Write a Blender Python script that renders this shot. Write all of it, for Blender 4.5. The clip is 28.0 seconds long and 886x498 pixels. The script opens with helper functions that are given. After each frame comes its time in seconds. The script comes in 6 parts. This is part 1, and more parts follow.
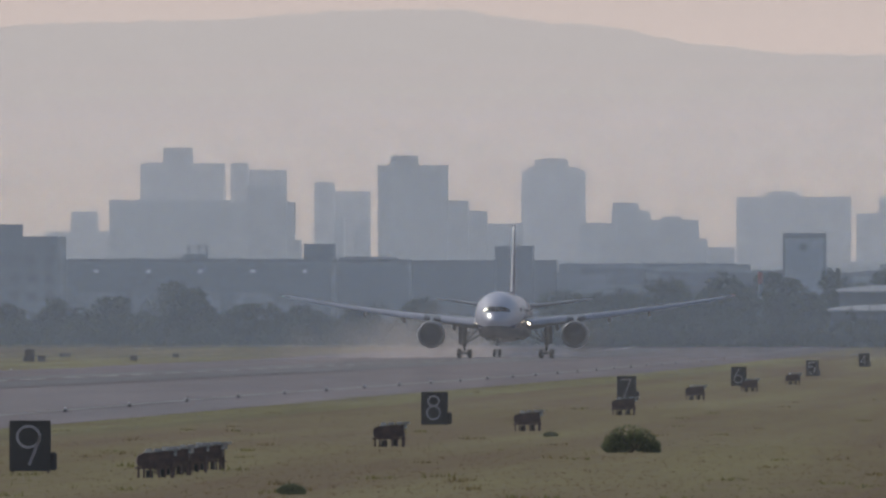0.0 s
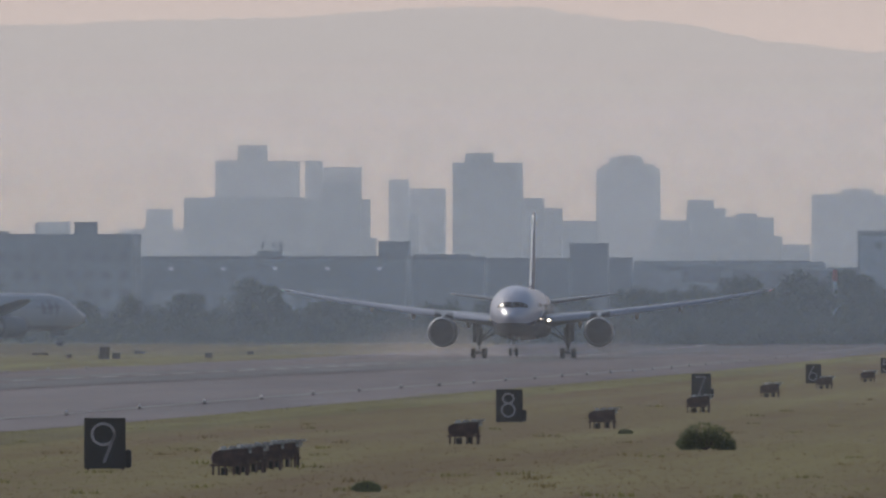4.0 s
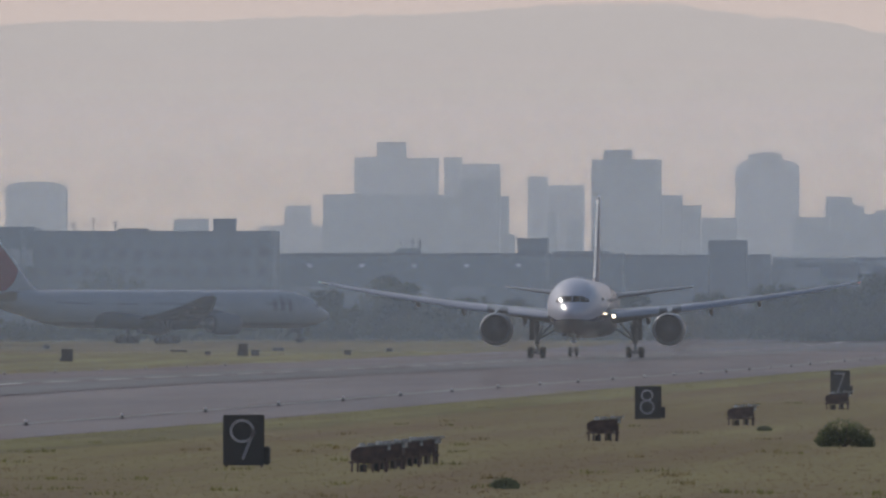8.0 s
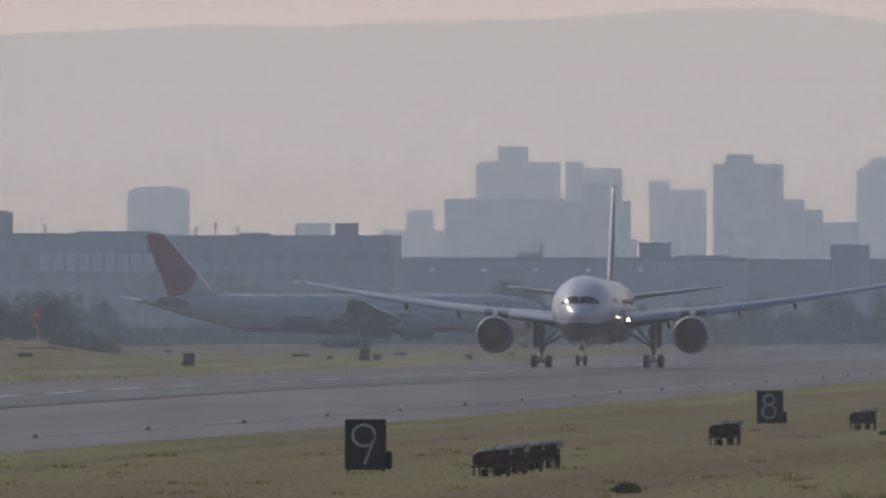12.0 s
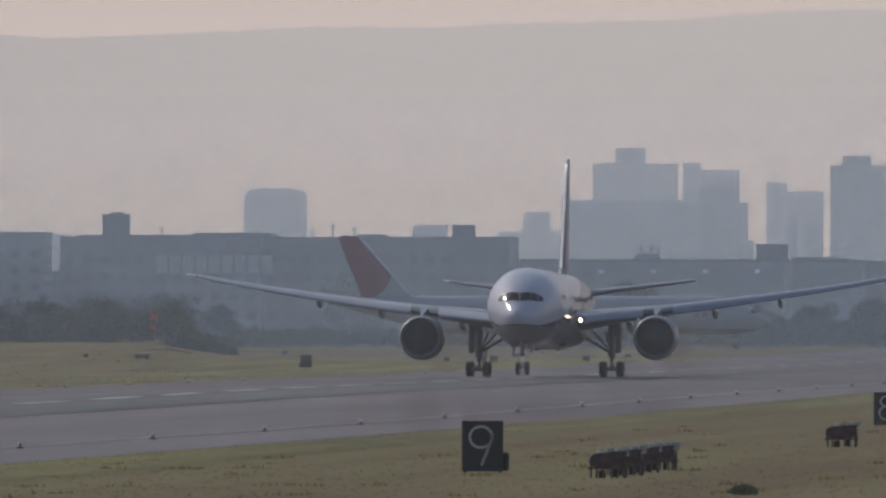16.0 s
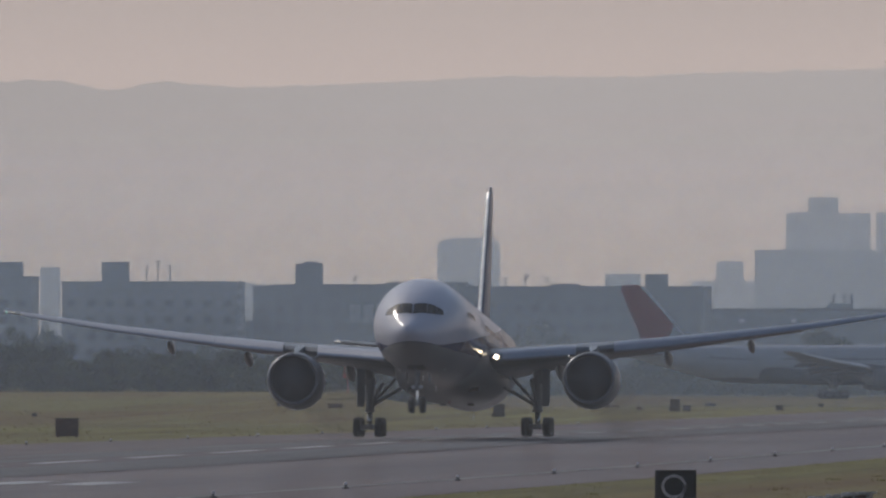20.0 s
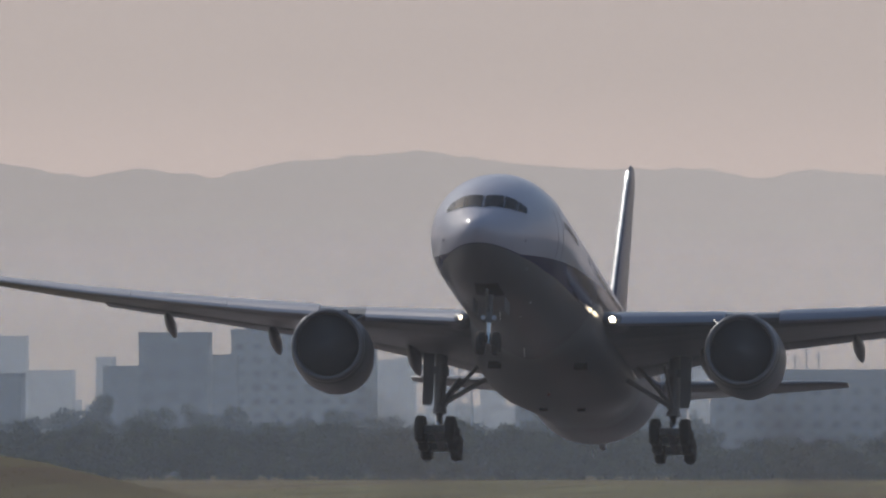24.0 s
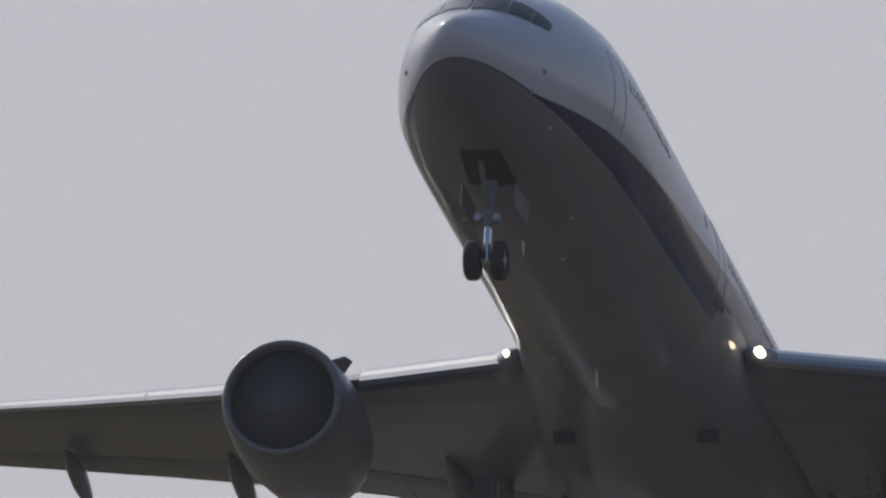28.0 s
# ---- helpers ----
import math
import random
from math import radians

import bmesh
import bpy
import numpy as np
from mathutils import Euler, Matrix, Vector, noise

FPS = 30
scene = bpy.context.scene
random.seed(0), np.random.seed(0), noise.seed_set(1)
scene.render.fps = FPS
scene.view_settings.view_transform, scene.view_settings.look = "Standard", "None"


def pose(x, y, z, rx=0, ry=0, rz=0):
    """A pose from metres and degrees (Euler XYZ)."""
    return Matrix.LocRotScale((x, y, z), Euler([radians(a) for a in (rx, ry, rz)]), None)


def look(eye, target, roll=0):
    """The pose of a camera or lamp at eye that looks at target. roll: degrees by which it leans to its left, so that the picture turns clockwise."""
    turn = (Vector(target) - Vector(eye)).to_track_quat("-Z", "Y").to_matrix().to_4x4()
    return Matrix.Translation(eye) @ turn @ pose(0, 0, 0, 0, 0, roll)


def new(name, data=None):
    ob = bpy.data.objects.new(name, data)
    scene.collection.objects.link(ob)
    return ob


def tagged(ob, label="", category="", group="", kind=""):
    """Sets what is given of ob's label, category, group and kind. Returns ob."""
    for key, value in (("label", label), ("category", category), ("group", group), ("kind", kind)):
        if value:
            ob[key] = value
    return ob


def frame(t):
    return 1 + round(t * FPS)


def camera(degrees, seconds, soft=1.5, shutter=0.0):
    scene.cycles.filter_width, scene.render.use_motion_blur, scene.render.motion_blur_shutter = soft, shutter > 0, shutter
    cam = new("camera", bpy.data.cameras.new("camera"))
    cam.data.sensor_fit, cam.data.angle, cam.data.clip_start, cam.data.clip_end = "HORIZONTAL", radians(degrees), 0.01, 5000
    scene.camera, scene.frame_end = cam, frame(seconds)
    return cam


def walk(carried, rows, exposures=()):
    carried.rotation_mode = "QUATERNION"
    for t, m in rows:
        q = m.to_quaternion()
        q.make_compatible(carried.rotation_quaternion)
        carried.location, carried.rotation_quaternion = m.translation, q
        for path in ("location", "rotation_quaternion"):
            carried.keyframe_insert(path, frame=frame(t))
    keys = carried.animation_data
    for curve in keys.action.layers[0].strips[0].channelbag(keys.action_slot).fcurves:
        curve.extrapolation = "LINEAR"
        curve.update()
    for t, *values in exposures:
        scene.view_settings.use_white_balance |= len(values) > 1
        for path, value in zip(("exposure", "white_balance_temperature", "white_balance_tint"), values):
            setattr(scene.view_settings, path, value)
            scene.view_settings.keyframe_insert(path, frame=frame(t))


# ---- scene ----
# All lengths in metres. The runway runs along +Y; the tripod stands at the origin, 4 m above the grass.
EYE = (0.0, 0.0, 4.03)
cam = camera(2.8, 28.0, soft=2.4)
# seconds, degrees to the left of the runway's direction, degrees above the horizon
PAN_A = [(0, 2.283, 0.289), (0.5, 2.279, 0.287), (1, 2.286, 0.282), (1.5, 2.308, 0.279), (2, 2.330, 0.281), (2.5, 2.395, 0.282), (3, 2.450, 0.281), (3.5, 2.488, 0.281), (5.5, 2.640, 0.278), (6, 2.703, 0.275), (6.5, 2.763, 0.272), (7, 2.838, 0.272), (7.5, 2.893, 0.274), (8, 2.958, 0.271), (8.5, 3.027, 0.272), (9, 3.087, 0.275), (9.5, 3.132, 0.276), (10, 3.180, 0.281), (10.5, 3.225, 0.281), (11, 3.266, 0.283), (11.5, 3.307, 0.286), (12, 3.343, 0.285), (12.5, 3.378, 0.289)]
PAN_B = [(14.5, 3.520, 0.286), (15, 3.581, 0.289), (15.5, 3.649, 0.287), (16, 3.713, 0.290), (16.5, 3.760, 0.297), (17, 3.835, 0.308), (17.5, 3.883, 0.315), (18, 3.932, 0.337), (18.5, 4.003, 0.358), (19, 4.100, 0.378), (19.5, 4.193, 0.412), (20, 4.323, 0.446), (20.5, 4.475, 0.471), (22.5, 5.408, 0.504), (23, 5.688, 0.550), (23.5, 5.976, 0.654), (24, 6.372, 0.725), (24.5, 6.735, 0.814), (25, 7.156, 0.961), (25.5, 7.627, 1.161), (26, 8.051, 1.484), (26.5, 8.501, 1.960), (27, 9.152, 2.408), (27.5, 9.786, 3.084), (28, 10.673, 3.978)]
walk(cam, [(t, pose(*EYE, 90 + up, 0, left)) for t, left, up in PAN_A + PAN_B],
     exposures=[(0, 0.09), (17, 0.04), (20, -0.16), (22.5, -0.09), (24, -0.04), (26, 0.02), (28, 0.09)])

# ---- world, sun, exposure ----
SUN_DIR = Vector((-0.56, 0.62, 0.53)).normalized()  # towards the sun
sun_up = math.asin(SUN_DIR.z)
sun_turn = math.atan2(SUN_DIR.x, SUN_DIR.y)
world = bpy.data.worlds.new("sky")
scene.world = world
world.use_nodes = True
sky = world.node_tree.nodes.new("ShaderNodeTexSky")
sky.sky_type, sky.sun_disc = "NISHITA", False
sky.sun_elevation, sky.sun_rotation = sun_up, sun_turn
sky.air_density, sky.dust_density, sky.ozone_density = 1.0, 1.6, 1.5
world.node_tree.links.new(sky.outputs[0], world.node_tree.nodes["Background"].inputs[0])
world.node_tree.nodes["Background"].inputs[1].default_value = 0.102
sun = new("sun", bpy.data.lights.new("sun", "SUN"))
sun.data.energy, sun.data.angle, sun.data.color = 1.4, radians(1.5), (1.0, 0.94, 0.87)
sun.matrix_world = look((0, 0, 300), Vector((0, 0, 300)) - SUN_DIR)
scene.cycles.transparent_max_bounces = 32

# ---- materials ----


def material(name, colour, rough=0.6, metal=0.0, vary=0.12, scale=0.5, fine=8.0, bump=0.0, coat=0.0, second=None, spec=0.5, stretch=1.0, span=(0.45, 0.95)):
    """A surface with a coarse and a fine variation of its colour, at real size, and some relief."""
    m = bpy.data.materials.new(name)
    m.use_nodes = True
    n, l = m.node_tree.nodes, m.node_tree.links
    b = n["Principled BSDF"]
    b.inputs["Metallic"].default_value = metal
    b.inputs["Coat Weight"].default_value = coat
    b.inputs["Specular IOR Level"].default_value = spec
    tc = n.new("ShaderNodeTexCoord")
    big, small = n.new("ShaderNodeTexNoise"), n.new("ShaderNodeTexNoise")
    big.inputs["Scale"].default_value, small.inputs["Scale"].default_value = scale, fine
    big.inputs["Detail"].default_value, small.inputs["Detail"].default_value = 4, 3
    mp = n.new("ShaderNodeMapping")
    mp.inputs["Scale"].default_value = (1, stretch, 1)
    l.new(tc.outputs["Object"], mp.inputs["Vector"])
    for t in (big, small):
        l.new(mp.outputs[0], t.inputs["Vector"])
    add = n.new("ShaderNodeMath")
    add.operation = "MULTIPLY_ADD"
    l.new(small.outputs[0], add.inputs[0])
    add.inputs[1].default_value = 0.4
    l.new(big.outputs[0], add.inputs[2])
    ramp = n.new("ShaderNodeValToRGB")
    lo, hi = ramp.color_ramp.elements
    lo.position, hi.position = span
    c2 = second or tuple(min(1, c * (1 + vary)) for c in colour)
    c1 = tuple(c * (1 - vary) for c in colour)
    lo.color, hi.color = (*c1, 1), (*c2, 1)
    l.new(add.outputs[0], ramp.inputs[0])
    l.new(ramp.outputs[0], b.inputs["Base Color"])
    mr = n.new("ShaderNodeMapRange")
    mr.inputs["To Min"].default_value, mr.inputs["To Max"].default_value = max(0.02, rough * 0.85), min(1, rough * 1.15)
    l.new(small.outputs[0], mr.inputs["Value"])
    l.new(mr.outputs[0], b.inputs["Roughness"])
    if bump:
        bp = n.new("ShaderNodeBump")
        bp.inputs["Strength"].default_value, bp.inputs["Distance"].default_value = min(1, bump * 4), bump
        l.new(small.outputs[0], bp.inputs["Height"])
        l.new(bp.outputs[0], b.inputs["Normal"])
    return m


def glow(name, colour, strength):
    m = bpy.data.materials.new(name)
    m.use_nodes = True
    b = m.node_tree.nodes["Principled BSDF"]
    b.inputs["Base Color"].default_value = (*colour, 1)
    b.inputs["Emission Color"].default_value = (*colour, 1)
    b.inputs["Emission Strength"].default_value = strength
    return m


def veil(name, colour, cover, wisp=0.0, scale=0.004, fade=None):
    """A translucent sheet for haze, spray or soot: most light goes through, the rest is scattered."""
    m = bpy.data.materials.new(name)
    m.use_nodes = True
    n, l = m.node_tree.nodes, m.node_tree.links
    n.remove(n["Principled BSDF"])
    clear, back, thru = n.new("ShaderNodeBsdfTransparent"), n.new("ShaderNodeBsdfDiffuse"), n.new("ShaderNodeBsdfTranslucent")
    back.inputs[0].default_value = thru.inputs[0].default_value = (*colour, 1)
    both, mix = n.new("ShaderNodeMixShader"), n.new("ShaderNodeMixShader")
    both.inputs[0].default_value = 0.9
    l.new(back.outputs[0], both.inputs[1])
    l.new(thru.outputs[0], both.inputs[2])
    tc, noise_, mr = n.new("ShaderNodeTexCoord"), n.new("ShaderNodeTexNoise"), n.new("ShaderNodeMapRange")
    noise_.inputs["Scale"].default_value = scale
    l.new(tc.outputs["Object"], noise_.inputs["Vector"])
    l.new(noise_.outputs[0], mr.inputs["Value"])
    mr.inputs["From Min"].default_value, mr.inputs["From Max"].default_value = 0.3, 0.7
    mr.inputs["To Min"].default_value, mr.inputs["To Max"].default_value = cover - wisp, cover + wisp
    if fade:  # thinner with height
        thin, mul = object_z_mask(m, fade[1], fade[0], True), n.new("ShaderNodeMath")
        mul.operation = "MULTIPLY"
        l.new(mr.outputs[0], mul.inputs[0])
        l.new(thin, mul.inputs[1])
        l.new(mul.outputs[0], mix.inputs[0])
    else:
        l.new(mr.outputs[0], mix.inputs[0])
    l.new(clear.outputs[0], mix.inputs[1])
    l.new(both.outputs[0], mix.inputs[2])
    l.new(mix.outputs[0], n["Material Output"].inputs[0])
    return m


def puff(name, colour, cover, radius, scale):
    """A loose cloud of droplets or soot, thin towards its rim."""
    m = veil(name, colour, cover, cover * 0.8, scale)
    n, l = m.node_tree.nodes, m.node_tree.links
    tc, ln, mr, mul = n.new("ShaderNodeTexCoord"), n.new("ShaderNodeVectorMath"), n.new("ShaderNodeMapRange"), n.new("ShaderNodeMath")
    ln.operation, mul.operation, mr.interpolation_type = "LENGTH", "MULTIPLY", "SMOOTHSTEP"
    l.new(tc.outputs["Object"], ln.inputs[0])
    l.new(ln.outputs["Value"], mr.inputs["Value"])
    mr.inputs["From Min"].default_value, mr.inputs["From Max"].default_value = radius, radius * 0.1
    mix = [k for k in n if k.type == "MIX_SHADER" and k.outputs[0].links[0].to_node.type == "OUTPUT_MATERIAL"][0]
    old = mix.inputs[0].links[0].from_socket
    l.new(old, mul.inputs[0])
    l.new(mr.outputs[0], mul.inputs[1])
    l.new(mul.outputs[0], mix.inputs[0])
    return m


def object_z_mask(m, low, high, soft=False):
    """A 0..1 ramp with the height in the object's own space."""
    n, l = m.node_tree.nodes, m.node_tree.links
    tc, sep, mr = n.new("ShaderNodeTexCoord"), n.new("ShaderNodeSeparateXYZ"), n.new("ShaderNodeMapRange")
    l.new(tc.outputs["Object"], sep.inputs[0])
    l.new(sep.outputs["Z"], mr.inputs["Value"])
    mr.inputs["From Min"].default_value, mr.inputs["From Max"].default_value = low, high
    if soft:
        mr.interpolation_type = "SMOOTHSTEP"
    return mr.outputs[0]


# ---- mesh helpers ----


def mesh_from(name, bm, mats, smooth=False):
    me = bpy.data.meshes.new(name)
    bm.normal_update()
    bm.to_mesh(me)
    bm.free()
    for m in mats if isinstance(mats, (list, tuple)) else [mats]:
        me.materials.append(m)
    if smooth:
        me.polygons.foreach_set("use_smooth", [True] * len(me.polygons))
    return me


def thing(name, bm, mats, label, category, m=None, group="", kind="", smooth=False):
    ob = new(name, mesh_from(name, bm, mats, smooth))
    if m is not None:
        ob.matrix_basis = m
    return tagged(ob, label, category, group, kind)


def holder(name, label, category, m=None, group="", kind=""):
    ob = new(name)
    if m is not None:
        ob.matrix_basis = m
    return tagged(ob, label, category, group, kind)


def part(name, bm, mats, parent, label="", smooth=False, m=None, kind=""):
    ob = new(name, mesh_from(name, bm, mats, smooth))
    ob.parent = parent
    if m is not None:
        ob.matrix_basis = m
    return tagged(ob, label, kind=kind)


def part_of(name, data, parent, m=None, label=""):
    ob = new(name, data)
    ob.parent = parent
    if m is not None:
        ob.matrix_basis = m
    return tagged(ob, label)


def box(bm, x0, x1, y0, y1, z0, z1, mat=0, bevel=0.0):
    vs = [bm.verts.new((x, y, z)) for x in (x0, x1) for y in (y0, y1) for z in (z0, z1)]
    fs = [bm.faces.new([vs[i] for i in q]) for q in ((0, 1, 3, 2), (4, 6, 7, 5), (0, 4, 5, 1), (2, 3, 7, 6), (0, 2, 6, 4), (1, 5, 7, 3))]
    for f in fs:
        f.material_index = mat
    if bevel:
        es = list({e for f in fs for e in f.edges})
        bmesh.ops.bevel(bm, geom=es, offset=bevel, segments=1, affect="EDGES")
    return vs


def tube(bm, a, b, r0, r1=None, n=10, mat=0):
    """A round bar from a to b."""
    a, b = Vector(a), Vector(b)
    r1 = r0 if r1 is None else r1
    q = (b - a).to_track_quat("Z", "Y").to_matrix()
    rings = []
    for p, r in ((a, r0), (b, r1)):
        rings.append([bm.verts.new(p + q @ Vector((math.cos(k * math.tau / n) * r, math.sin(k * math.tau / n) * r, 0))) for k in range(n)])
    for k in range(n):
        bm.faces.new((rings[0][k], rings[0][(k + 1) % n], rings[1][(k + 1) % n], rings[1][k])).material_index = mat
    bm.faces.new(rings[0][::-1]).material_index = mat
    bm.faces.new(rings[1]).material_index = mat


def lathe(bm, profile, n=24, axis="y", at=(0, 0, 0), mats=None):
    """Turns (along, radius) pairs about an axis."""
    at = Vector(at)
    rings = []
    for s, r in profile:
        ring = []
        for k in range(n):
            c, d = math.cos(k * math.tau / n) * r, math.sin(k * math.tau / n) * r
            ring.append(bm.verts.new(at + Vector({"y": (c, s, d), "x": (s, c, d), "z": (c, d, s)}[axis])))
        rings.append(ring)
    for i in range(len(rings) - 1):
        for k in range(n):
            f = bm.faces.new((rings[i][k], rings[i][(k + 1) % n], rings[i + 1][(k + 1) % n], rings[i + 1][k]))
            f.material_index = mats[i] if mats else 0
    for ring in (rings[0], rings[-1]):
        if (ring[0].co - ring[len(ring) // 2].co).length > 1e-4:
            bm.faces.new(ring)
    bmesh.ops.remove_doubles(bm, verts=list(bm.verts), dist=1e-5)


def loft(bm, rings, mat=0, close=True, caps=True):
    vs = [[bm.verts.new(p) for p in ring] for ring in rings]
    n = len(vs[0])
    for i in range(len(vs) - 1):
        for k in range(n if close else n - 1):
            bm.faces.new((vs[i][k], vs[i][(k + 1) % n], vs[i + 1][(k + 1) % n], vs[i + 1][k])).material_index = mat
    if caps:
        bm.faces.new(vs[0][::-1]).material_index = mat
        bm.faces.new(vs[-1]).material_index = mat
    return vs


def bearing(b, away, rise=0.0):
    """The place at that many milliradians left of the runway's direction, that far along it, and that many milliradians above eye level."""
    x = -away * math.tan(b / 1000)
    return Vector((x, away, EYE[2] + math.hypot(x, away) * math.tan(rise / 1000)))

# ---- the ground ----
RUN_X = -88.4  # the runway's centre line
VERGE = ((-9000, 0), (500, 0), (855, 0.0), (1464, 0.3), (1769, 0.5), (2412, 1.5), (2950, 2.6), (3200, 4.0), (3600, 5.5), (9000, 6.0))
CROWN = ((-9000, 0.1), (500, 0.1), (855, 0.25), (1180, 0.85), (1424, 0.98), (2020, 1.4), (2430, 1.6), (2950, 2.6), (3200, 4.0), (3600, 5.5), (9000, 6.0))


def between(rows, y):
    for (y0, z0), (y1, z1) in zip(rows, rows[1:]):
        if y <= y1:
            return z0 + (z1 - z0) * (y - y0) / (y1 - y0)
    return rows[-1][1]


def ground_z(x, y):
    """The height of the ground: flat grass, a slightly crowned runway, a gentle rise far off and a grassy bank beyond the taxiways."""
    low, high = between(VERGE, y), between(CROWN, y)
    k = min(1, max(0, (-x - 40) / 44)) if x > RUN_X else 1 - 0.8 * min(1, max(0, (RUN_X - x) / 32))
    z = low + (high - low) * k
    if 1800 < y < 2900 and -x > 0.077 * y:  # the field climbs gently to the tree belt
        z += 2.1 * min(1, (-x / y - 0.077) / 0.004) * min(1, (y - 1800) / 600) * min(1, (2900 - y) / 100)
    if -420 < x < -140 and 1300 < y < 1900:
        bank = math.exp(-(((x + 224) / 14) ** 2) - (((y - 1600) / 120) ** 2))
        z += 6.0 * bank
    return z


grass_mat = material("dry_grass", (0.165, 0.10, 0.043), 0.95, stretch=0.018, vary=0.3, scale=0.16, fine=2.0, span=(0.45, 0.9), second=(0.185, 0.155, 0.056), spec=0.1)
green_mat = material("fresh_grass", (0.145, 0.12, 0.046), 0.95, stretch=0.03, vary=0.3, scale=0.2, fine=1.2, second=(0.215, 0.192, 0.066), spec=0.1)
asphalt_mat = material("worn_asphalt", (0.096, 0.056, 0.052), 0.65, stretch=0.05, vary=0.32, scale=0.11, fine=0.9, second=(0.14, 0.09, 0.083), spec=0.3, coat=0.2)
rubber_mat = material("rubbered_asphalt", (0.036, 0.030, 0.031), 0.6, stretch=0.05, vary=0.35, scale=0.2, fine=0.8, second=(0.075, 0.058, 0.056), spec=0.3)
paint_mat = material("faded_white_paint", (0.42, 0.41, 0.40), 0.7, vary=0.35, scale=0.4, fine=3)

XS = sorted([-5000, -2500, -1500, -1000, -700, -500, -460, -380, -340, *range(-320, -140, 5), -420, -140, -130, -120, -110, -100, RUN_X, -70, -52, -45, -40, -20, 0, 60, 300, 1000, 5000])
YS = [-5000, -1000, 0, 300, *range(400, 1300, 100), *range(1300, 2000, 20), 2100, 2175, 2250, 2325, 2412, 2500, 2560, 2650, 2800, 2950, 3100, 3200, 3400, 3600, 4000, 4999]


def sheet(bm, xs, ys, lift=0.0, mat=0):
    vs = [[bm.verts.new((x, y, ground_z(x, y) + lift)) for x in xs] for y in ys]
    for i in range(len(ys) - 1):
        for k in range(len(xs) - 1):
            bm.faces.new((vs[i][k], vs[i][k + 1], vs[i + 1][k + 1], vs[i + 1][k])).material_index = mat


bm = bmesh.new()
sheet(bm, XS, YS)
thing("ground", bm, grass_mat, "dry olive-brown airfield grass reaching the horizon", "ground", kind="structure")

bm = bmesh.new()
sheet(bm, [-122, -105, RUN_X, -70, -52], [y for y in YS if 250 < y < 3500], 0.02)
thing("runway", bm, asphalt_mat, "long grey asphalt runway with worn white markings", "runway", kind="structure")

# rubber streaks left by tyres on both sides of the centre line
for x0, x1 in ((-98, -91), (-86, -79)):
    bm = bmesh.new()
    sheet(bm, [x0, (x0 + x1) / 2, x1], [y for y in YS if 650 < y < 3000], 0.028)
    thing("rubber_streak", bm, rubber_mat, "dark rubber band along the asphalt runway", "tyre marks", kind="structure")

worn_paint_mat = material("worn_thin_paint", (0.15, 0.14, 0.14), 0.75, vary=0.4, scale=0.3, fine=3, second=(0.27, 0.26, 0.25))
# markings: side stripes and centre-line dashes, each a part of the runway's paint
marks = holder("runway_markings", "worn white stripes painted on the asphalt runway", "road marking", kind="structure")
for x in (-59.6, -117.2):
    bm = bmesh.new()
    sheet(bm, [x, x + 0.5], [y for y in YS if 290 < y < 3400], 0.036)
    part("side_stripe", bm, worn_paint_mat, marks, "thin worn edge line")
for k in range(56):
    y = 300 + k * 50
    bm = bmesh.new()
    sheet(bm, [RUN_X - 0.5, RUN_X + 0.5], [y, y + 15, y + 30], 0.036)
    part("centre_dash", bm, paint_mat, marks)
for y0, w0 in ((585, 0),):
    for side in (-1, 1):
        bm = bmesh.new()
        x = RUN_X + side * 15.5
        sheet(bm, [x - 5, x + 5], [y0 - 45, y0, y0 + 45], 0.036)
        part("aiming_point_bar", bm, paint_mat, marks)
for y in (440, 735):
    for side in (-1, 1):
        for j in range(3):
            bm = bmesh.new()
            x = RUN_X + side * (11 + j * 3.3)
            sheet(bm, [x - 0.9, x + 0.9], [y, y + 22], 0.036)
            part("touchdown_bar", bm, paint_mat, marks)

# greener strips of grass beside the runway and on the far field
random.seed(4)
bm = bmesh.new()


def strip(x0, x1, y0, y1, wob, lift=0.014, n=60):
    xs_a, xs_b = [], []
    for k in range(n + 1):
        y = y0 + (y1 - y0) * k / n
        a = x0 + (noise.noise((y * 0.021, x0, 0)) + 0.6 * noise.noise((y * 0.13, x0, 7))) * wob
        b = x1 + (noise.noise((y * 0.017, x1, 3)) + 0.6 * noise.noise((y * 0.11, x1, 9))) * wob
        xs_a.append(bm.verts.new((a, y, ground_z(a, y) + lift)))
        xs_b.append(bm.verts.new((b, y, ground_z(b, y) + lift)))
    for k in range(n):
        bm.faces.new((xs_a[k], xs_b[k], xs_b[k + 1], xs_a[k + 1]))


strip(-52.5, -46.0, 420, 2400, 1.6, n=400)
strip(-168, -123.5, 1050, 2600, 9, n=160)
strip(-262, -190, 2010, 2600, 14, n=120)
thing("grass_strip", bm, green_mat, "yellow-green strips of fresher grass beside the runway", "grass", kind="stuff")

